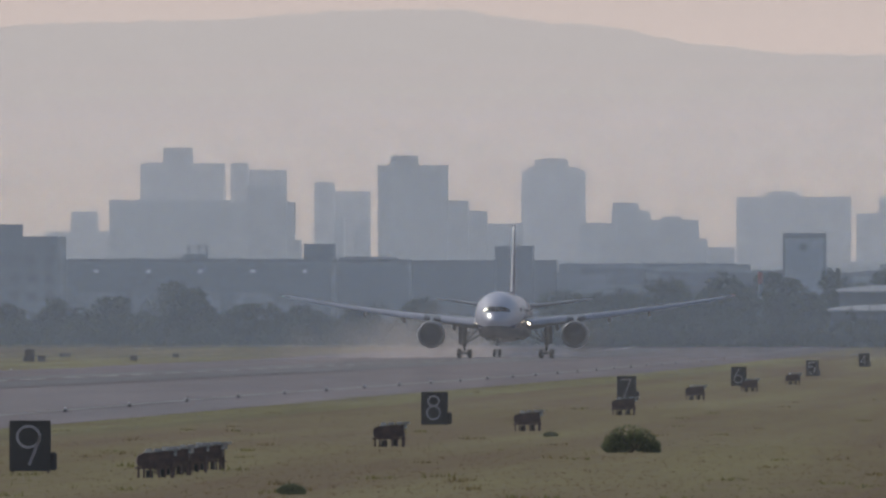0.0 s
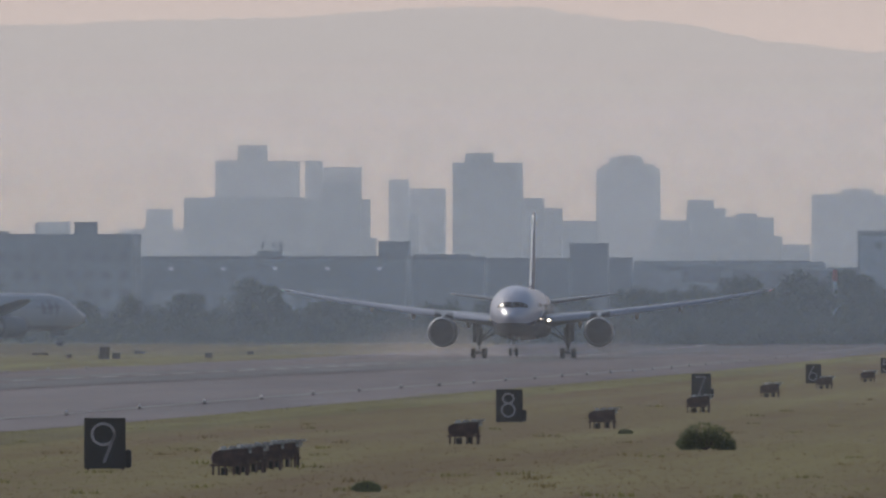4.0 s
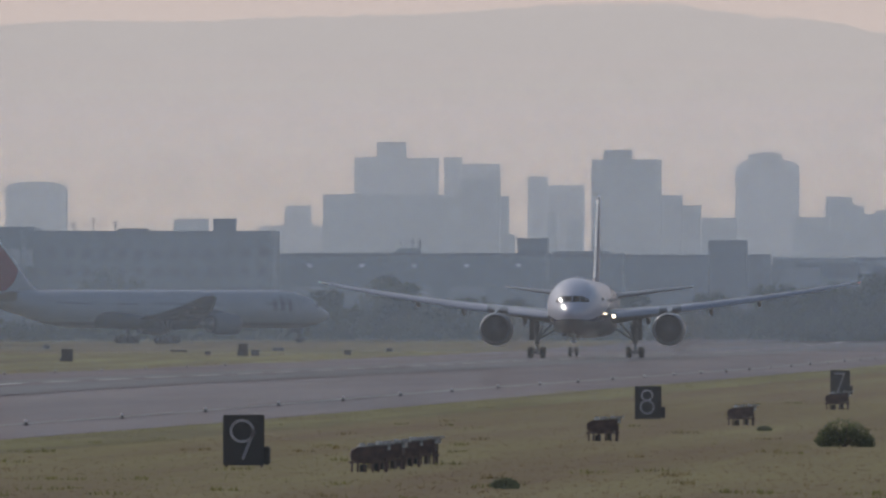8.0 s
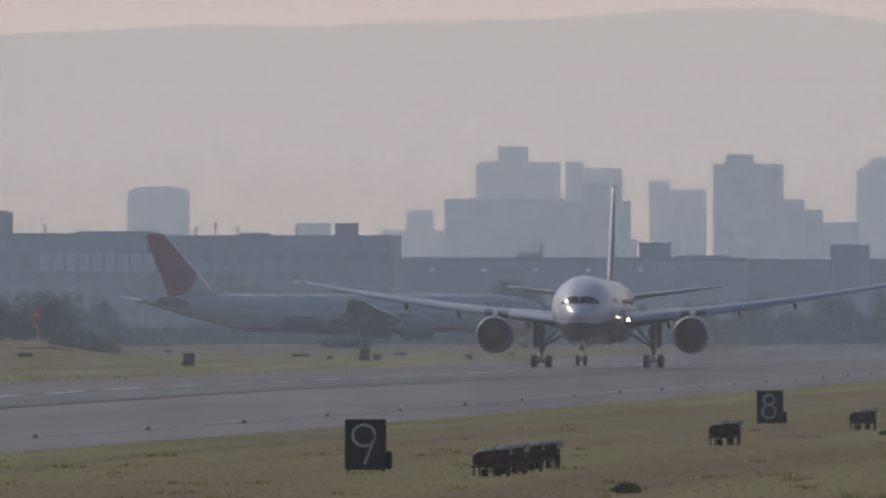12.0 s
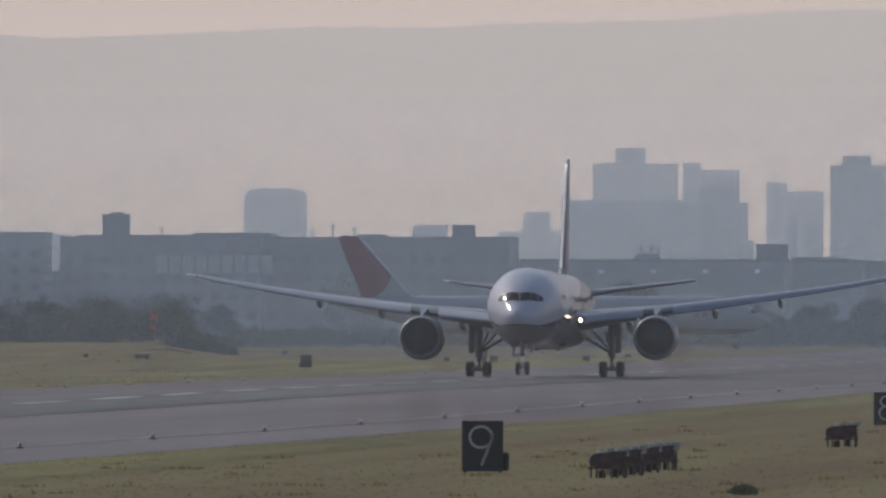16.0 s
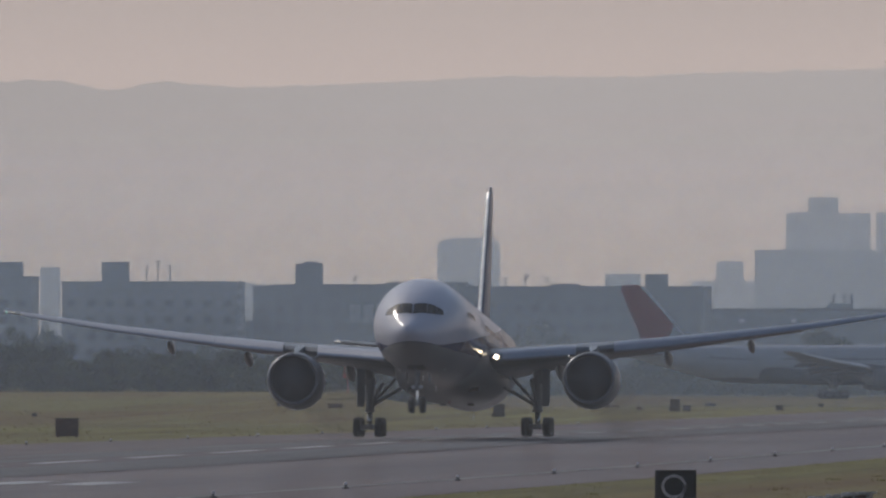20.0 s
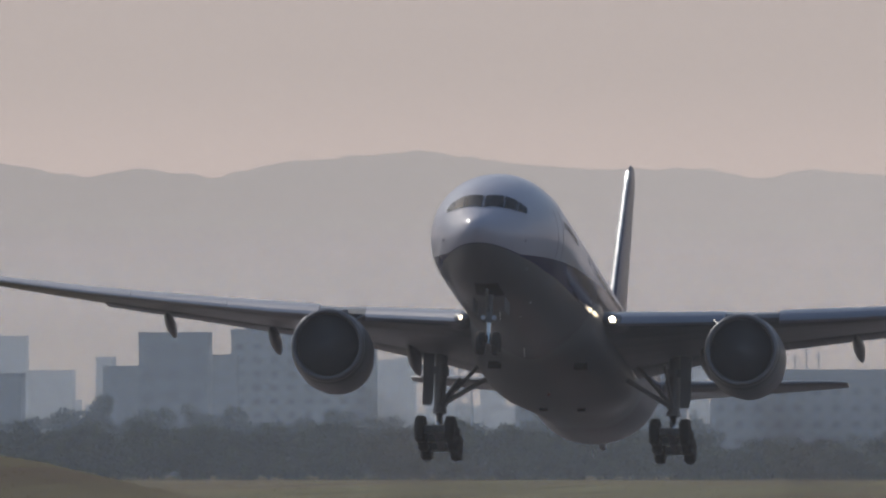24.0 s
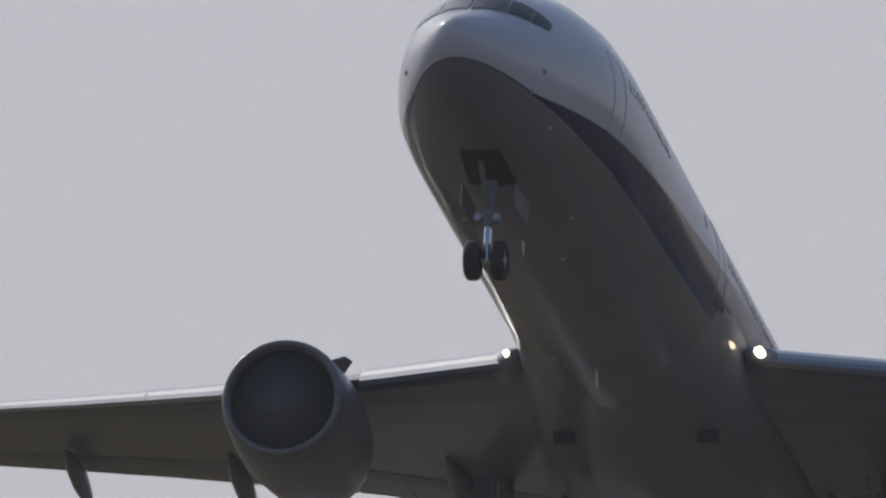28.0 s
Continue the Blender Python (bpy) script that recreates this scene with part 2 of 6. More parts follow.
# ---- sky and haze ----
sky_mat = bpy.data.materials.new("hazy_sky")
sky_mat.use_nodes = True
n, l = sky_mat.node_tree.nodes, sky_mat.node_tree.links
n.remove(n["Principled BSDF"])
em, clear, mix = n.new("ShaderNodeEmission"), n.new("ShaderNodeBsdfTransparent"), n.new("ShaderNodeMixShader")
ramp = n.new("ShaderNodeValToRGB")
ramp.color_ramp.interpolation = "EASE"
l.new(object_z_mask(sky_mat, 0, 1000), ramp.inputs[0])
stops = ramp.color_ramp.elements
stops[0].position, stops[0].color = 0.0, (0.64, 0.53, 0.49, 1)
stops[1].position, stops[1].color = 1.0, (0.52, 0.56, 0.66, 1)
for p, c in ((0.085, (0.635, 0.525, 0.485)), (0.12, (0.56, 0.475, 0.44)), (0.19, (0.515, 0.46, 0.44)), (0.30, (0.53, 0.525, 0.57))):
    stops.new(p).color = (*c, 1)
l.new(ramp.outputs[0], em.inputs[0])
l.new(object_z_mask(sky_mat, 600, 1000), mix.inputs[0])
l.new(em.outputs[0], mix.inputs[1])
l.new(clear.outputs[0], mix.inputs[2])
l.new(mix.outputs[0], n["Material Output"].inputs[0])
bm = bmesh.new()
ring = [(math.cos(k * math.tau / 96) * 4950, math.sin(k * math.tau / 96) * 4950) for k in range(96)]
vs = [[bm.verts.new((x, y, z)) for x, y in ring] for z in (-5, 1000)]
for k in range(96):
    bm.faces.new((vs[0][k], vs[0][(k + 1) % 96], vs[1][(k + 1) % 96], vs[1][k]))
thing("backdrop_sky", bm, sky_mat, "pale pinkish hazy sky low over the horizon", "sky", kind="structure")

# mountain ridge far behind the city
ridge_mat = bpy.data.materials.new("haze_glow_ridge")  # a far glowing backdrop: pale airlight painted into its emission, brighter towards its foot
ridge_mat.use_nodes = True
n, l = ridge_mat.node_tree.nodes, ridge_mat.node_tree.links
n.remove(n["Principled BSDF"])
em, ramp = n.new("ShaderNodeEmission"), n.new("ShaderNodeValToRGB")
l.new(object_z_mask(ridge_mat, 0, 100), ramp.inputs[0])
# the lower stops are extra bright and warm to show through the haze sheets
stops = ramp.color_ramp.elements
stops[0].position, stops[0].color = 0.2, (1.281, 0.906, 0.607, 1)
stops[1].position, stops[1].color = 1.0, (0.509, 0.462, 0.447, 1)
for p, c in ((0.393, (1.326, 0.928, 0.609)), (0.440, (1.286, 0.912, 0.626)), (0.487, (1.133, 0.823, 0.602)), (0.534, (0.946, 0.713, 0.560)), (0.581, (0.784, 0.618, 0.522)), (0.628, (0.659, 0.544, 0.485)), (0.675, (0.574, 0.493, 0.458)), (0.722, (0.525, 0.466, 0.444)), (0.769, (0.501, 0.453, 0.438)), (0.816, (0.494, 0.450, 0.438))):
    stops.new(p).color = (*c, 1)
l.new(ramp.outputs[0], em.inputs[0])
# the painted airlight grows dimmer towards the left
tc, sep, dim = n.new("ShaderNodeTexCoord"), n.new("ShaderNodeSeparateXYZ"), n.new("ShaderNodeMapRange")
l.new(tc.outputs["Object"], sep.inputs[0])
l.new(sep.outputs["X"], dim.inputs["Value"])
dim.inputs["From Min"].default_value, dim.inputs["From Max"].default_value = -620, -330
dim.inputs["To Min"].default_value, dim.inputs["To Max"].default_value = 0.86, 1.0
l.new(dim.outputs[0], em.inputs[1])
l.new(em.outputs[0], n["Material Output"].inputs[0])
RIDGE = ((300, 17.0), (150, 17.6), (135.6, 17.4), (131, 16.6), (128, 17.1), (123.8, 16.6), (120.4, 17.4), (117, 17.7), (112.4, 18.1), (107.6, 17.4), (103.2, 17.05), (96.7, 17.1), (93.9, 16.5), (91.1, 17.05), (86.8, 16.7), (83.3, 16.8), (78, 17.0), (72.1, 17.3), (64.3, 17.3), (61.2, 17.5), (51.9, 17.7), (45.6, 18.2), (39.4, 18.3), (34.7, 17.6), (30.7, 17.35), (26.9, 16.5), (20.7, 15.8), (10, 15.7), (-60, 15), (-300, 12))


def ridge_rise(b):
    for (b0, r0), (b1, r1) in zip(RIDGE, RIDGE[1:]):
        if b >= b1:
            k = (b - b0) / (b1 - b0)
            return r0 + (r1 - r0) * k + 0.12 * noise.noise((b * 0.9, 0, 0)) + 0.09 * noise.noise((b * 2.7, 5, 0))
    return RIDGE[-1][1]


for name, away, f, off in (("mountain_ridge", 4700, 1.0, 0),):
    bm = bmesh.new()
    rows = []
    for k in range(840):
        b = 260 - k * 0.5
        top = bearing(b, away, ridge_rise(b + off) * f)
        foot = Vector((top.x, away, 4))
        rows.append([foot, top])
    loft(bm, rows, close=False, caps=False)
    thing(name, bm, ridge_mat, "low wooded mountain ridge with pale morning haze painted into its glow", "mountain", kind="structure", smooth=True)

# each bank of haze is a stack of flat sheets, tinted with its airlight
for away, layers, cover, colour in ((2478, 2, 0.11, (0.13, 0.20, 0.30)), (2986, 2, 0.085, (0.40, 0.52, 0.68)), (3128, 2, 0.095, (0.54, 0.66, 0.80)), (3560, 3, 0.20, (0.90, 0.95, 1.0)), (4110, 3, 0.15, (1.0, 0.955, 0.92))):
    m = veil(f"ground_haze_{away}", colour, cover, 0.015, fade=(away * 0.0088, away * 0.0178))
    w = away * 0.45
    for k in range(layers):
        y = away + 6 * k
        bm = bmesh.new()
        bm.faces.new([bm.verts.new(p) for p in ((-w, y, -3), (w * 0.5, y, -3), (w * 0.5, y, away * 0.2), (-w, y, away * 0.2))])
        thing("haze_sheet", bm, m, "flat translucent sheet standing in for blue-grey morning haze", "haze", kind="structure")
# faint upright sheets across the runway, added to lift dark tones like haze
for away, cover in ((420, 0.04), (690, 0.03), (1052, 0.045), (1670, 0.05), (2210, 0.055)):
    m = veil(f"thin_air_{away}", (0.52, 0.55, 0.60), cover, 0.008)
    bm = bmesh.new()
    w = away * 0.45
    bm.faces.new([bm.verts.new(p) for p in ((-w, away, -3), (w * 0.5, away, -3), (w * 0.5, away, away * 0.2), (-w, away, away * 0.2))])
    thing("haze_sheet", bm, m, "very faint translucent sheet standing in for haze over the runway", "haze", kind="structure")

# ---- the airliners ----
white_mat = material("white_gloss_paint", (0.74, 0.74, 0.75), 0.28, vary=0.03, scale=0.3, fine=2, coat=0.4)
grey_mat = material("light_grey_paint", (0.145, 0.158, 0.175), 0.4, vary=0.08, scale=0.25, fine=1.5, coat=0.25, spec=0.25)
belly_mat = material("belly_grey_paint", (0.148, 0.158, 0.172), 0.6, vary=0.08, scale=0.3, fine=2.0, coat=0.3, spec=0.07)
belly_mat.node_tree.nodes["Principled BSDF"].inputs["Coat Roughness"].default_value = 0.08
lip_mat = material("dull_intake_metal", (0.17, 0.175, 0.19), 0.42, 0.35, vary=0.1, scale=0.8, fine=6, spec=0.3)
blue_mat = material("deep_blue_paint", (0.03, 0.028, 0.075), 0.4, vary=0.08, scale=0.3, fine=2, coat=0.2, spec=0.2)
metal_mat = material("bare_aluminium", (0.34, 0.35, 0.38), 0.3, 0.8, vary=0.06, scale=0.6, fine=6)
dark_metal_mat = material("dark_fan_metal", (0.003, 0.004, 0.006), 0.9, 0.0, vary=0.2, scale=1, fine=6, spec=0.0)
spinner_mat = material("worn_spinner", (0.035, 0.033, 0.032), 0.5, vary=0.3, scale=2, fine=9, spec=0.2)
strut_mat = material("gear_grey_enamel", (0.15, 0.155, 0.165), 0.4, 0.2, vary=0.12, scale=1.5, fine=9)
chrome_mat = material("polished_oleo", (0.5, 0.52, 0.54), 0.12, 1.0, vary=0.04, scale=2, fine=9)
tyre_mat = material("tyre_rubber", (0.018, 0.018, 0.019), 0.8, vary=0.2, scale=2, fine=14)
hub_mat = material("wheel_hub_alloy", (0.30, 0.31, 0.33), 0.4, 0.7, vary=0.12, scale=2, fine=10)
well_mat = material("opening_shade", (0.025, 0.026, 0.024), 0.75, vary=0.25, scale=1, fine=6)
glass_mat = material("cockpit_glass", (0.008, 0.010, 0.014), 0.10, vary=0.1, scale=1, fine=4, spec=0.12)
seam_mat = material("panel_seam", (0.26, 0.26, 0.28), 0.6, vary=0.1, scale=1, fine=5)
lamp_mat = glow("landing_lamp", (1.0, 0.80, 0.55), 22.0)
dim_lamp_mat = glow("dim_landing_lamp", (1.0, 0.84, 0.64), 4.0)
beacon_mat = material("red_beacon_glass", (0.12, 0.015, 0.015), 0.3, vary=0.05)
lamp_red_mat = glow("red_nav_lamp", (1.0, 0.16, 0.10), 0.8)
lamp_green_mat = glow("green_nav_lamp", (0.3, 0.8, 0.6), 0.35)


def livery_paint(name, top, stripe, low, rows):
    """White above, a coloured stripe that widens aft, grey below: the edges of the paint follow the length of the fuselage."""
    m = bpy.data.materials.new(name)
    m.use_nodes = True
    n, l = m.node_tree.nodes, m.node_tree.links
    b = n["Principled BSDF"]
    b.inputs["Specular IOR Level"].default_value = 0.07
    b.inputs["Roughness"].default_value, b.inputs["Coat Weight"].default_value, b.inputs["Coat Roughness"].default_value = 0.6, 0.5, 0.11
    tc, sep = n.new("ShaderNodeTexCoord"), n.new("ShaderNodeSeparateXYZ")
    l.new(tc.outputs["Object"], sep.inputs[0])

    def edge(values):
        """A height that depends on the station along the fuselage, as a 0..1 mask of what lies above it."""
        mr, rp = n.new("ShaderNodeMapRange"), n.new("ShaderNodeValToRGB")
        l.new(sep.outputs["Y"], mr.inputs["Value"])
        mr.inputs["From Min"].default_value, mr.inputs["From Max"].default_value = -40, 40
        els = rp.color_ramp.elements
        for k, (y, z) in enumerate(values):
            e = els[k] if k < 2 else els.new(0.5)
            e.position = (y + 40) / 80
            e.color = (z / 20, z / 20, z / 20, 1)
        l.new(mr.outputs[0], rp.inputs[0])
        mul, cmp = n.new("ShaderNodeMath"), n.new("ShaderNodeMath")
        mul.operation, cmp.operation = "MULTIPLY", "GREATER_THAN"
        mul.inputs[1].default_value = 20
        l.new(rp.outputs[0], mul.inputs[0])
        l.new(sep.outputs["Z"], cmp.inputs[0])
        l.new(mul.outputs[0], cmp.inputs[1])
        return cmp.outputs[0]

    dirt = n.new("ShaderNodeTexNoise")
    dirt.inputs["Scale"].default_value, dirt.inputs["Detail"].default_value = 0.35, 6
    l.new(tc.outputs["Object"], dirt.inputs["Vector"])
    m1, m2, m3 = (n.new("ShaderNodeMix") for _ in range(3))
    for k in (m1, m2, m3):
        k.data_type = "RGBA"
    l.new(edge(rows[0]), m1.inputs["Factor"])
    m1.inputs["A"].default_value, m1.inputs["B"].default_value = (*low, 1), (*stripe, 1)
    l.new(edge(rows[1]), m2.inputs["Factor"])
    l.new(m1.outputs["Result"], m2.inputs["A"])
    m2.inputs["B"].default_value = (*top, 1)
    m3.blend_type = "MULTIPLY"
    m3.inputs["Factor"].default_value = 0.22
    l.new(m2.outputs["Result"], m3.inputs["A"])
    l.new(dirt.outputs[0], m3.inputs["B"])
    l.new(m3.outputs["Result"], b.inputs["Base Color"])
    return m


STATIONS = ((0, 4.72, 4.70, 0.02), (0.12, 5.02, 4.38, 0.33), (0.4, 5.22, 4.09, 0.60), (0.9, 5.50, 3.76, 0.93), (1.6, 5.80, 3.45, 1.27), (2.3, 6.25, 3.19, 1.56), (2.8, 6.58, 3.05, 1.75), (3.3, 6.87, 2.94, 1.92), (3.8, 7.12, 2.84, 2.08), (4.3, 7.34, 2.75, 2.23), (5.6, 7.82, 2.59, 2.56), (7.2, 8.26, 2.48, 2.88), (9.0, 8.56, 2.46, 3.05), (11, 8.70, 2.46, 3.1), (41, 8.70, 2.46, 3.1), (43.5, 8.70, 2.55, 3.08), (47, 8.69, 3.1, 2.95), (51, 8.64, 4.1, 2.6), (55, 8.55, 5.2, 2.05), (58.5, 8.4, 6.2, 1.4), (61, 8.22, 6.85, 0.8), (62.6, 7.95, 7.2, 0.3), (62.9, 7.7, 7.4, 0.08))


def fuselage_at(s):
    for a, b in zip(STATIONS, STATIONS[1:]):
        if s <= b[0]:
            k = (s - a[0]) / (b[0] - a[0])
            return [a[i] + (b[i] - a[i]) * k for i in (1, 2, 3)]
    return STATIONS[-1][1:]


def skin(s, turn, out=0.0, shift=0.0):
    """A point of the fuselage's skin: station from the nose, degrees round from the widest point on +X upwards."""
    top, low, wide = fuselage_at(s)
    mid = (top + low) / 2
    a = radians(turn)
    return Vector(((wide + out) * math.cos(a), s + shift, mid + ((top - low) / 2 + out) * math.sin(a)))


def airfoil(chord, thick, n=9, camber=0.015):
    """Points (aft, up) round a wing section, from the trailing edge over the top to the nose and back."""
    pts = []
    for k in range(n + 1):
        u = 0.5 * (1 + math.cos(math.pi * k / n))
        t = thick * 5 * (0.2969 * math.sqrt(u) - 0.126 * u - 0.3516 * u * u + 0.2843 * u ** 3 - 0.1036 * u ** 4)
        pts.append((u, t + camber * math.sin(math.pi * u)))
    for k in range(n - 1, 0, -1):
        u = 0.5 * (1 + math.cos(math.pi * k / n))
        t = thick * 5 * (0.2969 * math.sqrt(u) - 0.126 * u - 0.3516 * u * u + 0.2843 * u ** 3 - 0.1036 * u ** 4)
        pts.append((u, -t + camber * math.sin(math.pi * u)))
    return [(u * chord, z * chord) for u, z in pts]


# span, leading edge (station), chord, height, thickness, twist in degrees
WING = ((2.2, 21.0, 15.2, 4.45, 0.12, 3.0), (3.3, 21.9, 13.9, 4.62, 0.115, 2.8), (6.5, 24.2, 11.8, 5.0, 0.11, 1.2), (9.8, 26.5, 9.6, 5.38, 0.10, 0.0), (14, 29.3, 7.9, 5.95, 0.095, -1.0), (18.5, 32.3, 6.3, 6.65, 0.09, -1.6), (23, 35.3, 4.9, 7.4, 0.085, -2.0), (27, 38.0, 3.7, 8.15, 0.085, -2.2), (29.6, 39.8, 2.7, 8.68, 0.085, -2.4), (30.45, 40.8, 1.5, 8.85, 0.08, -2.4))
TAIL = ((0.6, 53.5, 7.2, 6.9, 0.10, -1), (2.2, 54.7, 6.2, 7.1, 0.10, -1), (10.1, 60.4, 2.6, 8.18, 0.09, -1), (10.67, 61.1, 1.6, 8.25, 0.08, -1))


def wing_at(rows, x):
    for a, b in zip(rows, rows[1:]):
        if x <= b[0]:
            k = (x - a[0]) / (b[0] - a[0])
            return [a[i] + (b[i] - a[i]) * k for i in range(1, 6)]
    return rows[-1][1:]


def wing_ring(rows, x, side, shift, cut=1.0):
    le, chord, z, thick, twist = wing_at(rows, x)
    t = radians(twist)
    ring = []
    for u, h in airfoil(chord, thick):
        u = min(u, chord * cut)
        ring.append((side * x, shift + le + u * math.cos(t) + h * math.sin(t), z + h * math.cos(t) - u * math.sin(t)))
    return ring if side > 0 else ring[::-1]


def make_wheel_meshes(dia, wide):
    r, w = dia / 2, wide / 2
    bm = bmesh.new()
    lathe(bm, ((-w * 0.55, r * 0.52), (-w * 0.95, r * 0.62), (-w, r * 0.82), (-w * 0.72, r * 0.965), (-w * 0.3, r), (w * 0.3, r), (w * 0.72, r * 0.965), (w, r * 0.82), (w * 0.95, r * 0.62), (w * 0.55, r * 0.52)), 26, "x")
    tyre = mesh_from("tyre", bm, tyre_mat, True)
    bm = bmesh.new()
    lathe(bm, ((-w * 0.7, 0.001), (-w * 0.7, r * 0.16), (-w * 0.5, r * 0.25), (-w * 0.42, r * 0.42), (-w * 0.6, r * 0.53), (w * 0.6, r * 0.53), (w * 0.42, r * 0.42), (w * 0.5, r * 0.25), (w * 0.7, r * 0.16), (w * 0.7, 0.001)), 20, "x")
    return tyre, mesh_from("wheel_hub", bm, hub_mat, True)


main_tyre, main_hub = make_wheel_meshes(1.27, 0.50)
nose_tyre, nose_hub = make_wheel_meshes(1.07, 0.38)

GEAR_Y = 31.7


def airliner(name, label, paint, fin_paint, engine_paint, fore=0.0, aft=0.0, detail=True):
    """A twin-engined wide-body, nose towards -Y, its main wheels on z = 0 at the origin. fore, aft: plugs in the fuselage."""
    jet = holder(name, label, "airplane")
    mid = -GEAR_Y

    def st(s):
        return s + mid - (fore if s < 15 else 0) + (aft if s > 40 else 0)

    # fuselage
    n = 48
    bm = bmesh.new()
    stations = []
    for a, b in zip(STATIONS, STATIONS[1:]):
        steps = 1 if b[0] - a[0] < 5 else (12 if b[0] > 20 else 3)
        stations += [a[0] + (b[0] - a[0]) * k / steps for k in range(steps)]
    stations.append(STATIONS[-1][0])
    rings = []
    for s in stations:
        rings.append([skin(s, k * 360 / n) for k in range(n)])
        for p in rings[-1]:
            p.y = st(s)
    loft(bm, rings)
    part("fuselage", bm, paint, jet, smooth=True)

    # wing-to-body fairing
    bm = bmesh.new()
    rings = []
    for s, low, wide, top, swell in ((16.0, 2.46, 2.9, 5.0, 0), (17.5, 2.44, 2.9, 5.0, 0.06), (19, 2.42, 2.95, 5.0, 0.18), (20.5, 2.38, 3.05, 5.0, 0.36), (22, 2.34, 3.15, 5.0, 0.56), (23.5, 2.30, 3.25, 5.0, 0.76), (25, 2.27, 3.33, 5.0, 0.92), (27, 2.25, 3.38, 5.0, 1), (30, 2.25, 3.4, 5.0, 1), (33, 2.25, 3.4, 5.0, 1), (36, 2.27, 3.35, 5.0, 0.9), (38.5, 2.32, 3.2, 5.0, 0.65), (41, 2.38, 3.05, 5.0, 0.35), (43.5, 2.44, 2.95, 5.0, 0.1), (45, 2.46, 2.9, 5.0, 0)):
        ring = []
        for a in (k * math.tau / 48 for k in range(48)):
            c, d = math.cos(a), math.sin(a)
            inner = Vector((3.07 * c, 0, 5.58 + 3.09 * d))
            outer = Vector((wide * math.copysign(abs(c) ** 0.8, c), 0, (low + top) / 2 + (top - low) / 2 * math.copysign(abs(d) ** 0.85, d)))
            q = inner.lerp(outer, swell)
            ring.append((q.x, s + mid, q.z))
        rings.append(ring)
    loft(bm, rings)
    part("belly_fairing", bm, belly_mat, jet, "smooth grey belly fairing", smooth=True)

    for side in (-1, 1):
        # wing with its slats, flaps and fairings
        bm = bmesh.new()
        xs = (2.2, 3.3, 5, 6.5, 8, 9.8, 12, 14, 16.2, 18.5, 20.5, 22.40, 22.45, 25, 27, 28.5, 29.6, 30.1, 30.45)
        loft(bm, [wing_ring(WING, x, side, mid, 0.80 if x < 22.42 else 1.0) for x in xs])
        wing = part("wing", bm, grey_mat, jet, smooth=False)
        for x0, x1, drop in ((3.4, 8.77, 0.40), (8.81, 10.56, 0.30), (10.6, 22.36, 0.36)):
            bm = bmesh.new()
            rings = []
            for x in (x0, x0 * 0.5 + x1 * 0.5, x1):
                le, chord, z, thick, twist = wing_at(WING, x)
                c = chord * 0.25
                a = radians(2)
                y0, z0 = le + chord * 0.77 + mid, z - math.sin(radians(twist)) * chord * 0.78 - drop * 0.12
                ring = [(side * x, y0 + u * math.cos(a) + h * math.sin(a), z0 + h * math.cos(a) - u * math.sin(a)) for u, h in airfoil(c, 0.12, 6)]
                rings.append(ring if side > 0 else ring[::-1])
            loft(bm, rings)
            part("flap", bm, grey_mat, wing, "flap lowered for take-off")
        for x0, x1 in ((3.6, 8.4), (10.8, 15.5), (15.52, 20.5), (20.52, 25.2), (25.22, 29.2)):
            bm = bmesh.new()
            rings = []
            for x in (x0, (x0 + x1) / 2, x1):
                le, chord, z, thick, twist = wing_at(WING, x)
                c = min(chord * 0.14, 1.15)
                y0, z0 = le - c * 0.38 + mid, z - c * 0.16
                ring = [(side * x, y0 + u * c, z0 + h * c) for u, h in ((0.0, -0.02), (0.06, 0.12), (0.25, 0.29), (0.6, 0.47), (1.0, 0.56), (0.55, 0.33), (0.3, 0.02), (0.08, -0.13))]
                rings.append(ring if side < 0 else ring[::-1])
            loft(bm, rings)
            part("slat", bm, metal_mat, wing, "bare-metal leading-edge slat", smooth=False)
        for x, size in ((6.9, 1.05), (13.8, 0.9), (19.1, 0.8)):
            le, chord, z, thick, twist = wing_at(WING, x)
            bm = bmesh.new()
            rings = []
            for k, (u, r, dz) in enumerate(((0, 0.05, 0), (0.10, 0.45, -0.05), (0.3, 0.85, -0.18), (0.55, 1.0, -0.34), (0.78, 0.72, -0.56), (0.93, 0.35, -0.76), (1.0, 0.04, -0.86))):
                y = le + chord * 0.52 + mid + u * 5.2 * size
                rings.append([(side * x + 0.30 * size * r * math.cos(a), y, z - 0.06 - 0.12 * chord * 0.3 + dz * size * 0.75 + 0.46 * size * r * math.sin(a)) for a in (j * math.tau / 12 for j in range(12))])
            loft(bm, rings)
            part("flap_track_fairing", bm, grey_mat, wing, "canoe-shaped flap fairing", smooth=True)
        bm = bmesh.new()
        bmesh.ops.create_icosphere(bm, subdivisions=1, radius=0.07)
        le, chord, z, *_ = wing_at(WING, 30.2)
        part("navigation_lamp", bm, lamp_red_mat if side > 0 else lamp_green_mat, wing, "small wingtip lamp", m=pose(side * 30.2, le + mid + 0.05, z))
        # wing-root landing lamps
        bm = bmesh.new()
        lamp_r = 0.125 if side > 0 else 0.09
        lathe(bm, ((-0.05, 0.001), (-0.05, lamp_r * 0.9), (0.02, lamp_r), (0.30, lamp_r)), 16, "y")
        part("landing_light", bm, (lamp_mat if side > 0 else dim_lamp_mat) if detail else metal_mat, wing, "bright warm-white wing-root landing light", m=pose(side * 3.52, 21.3 + mid, 4.60))
        bm = bmesh.new()
        rings = []
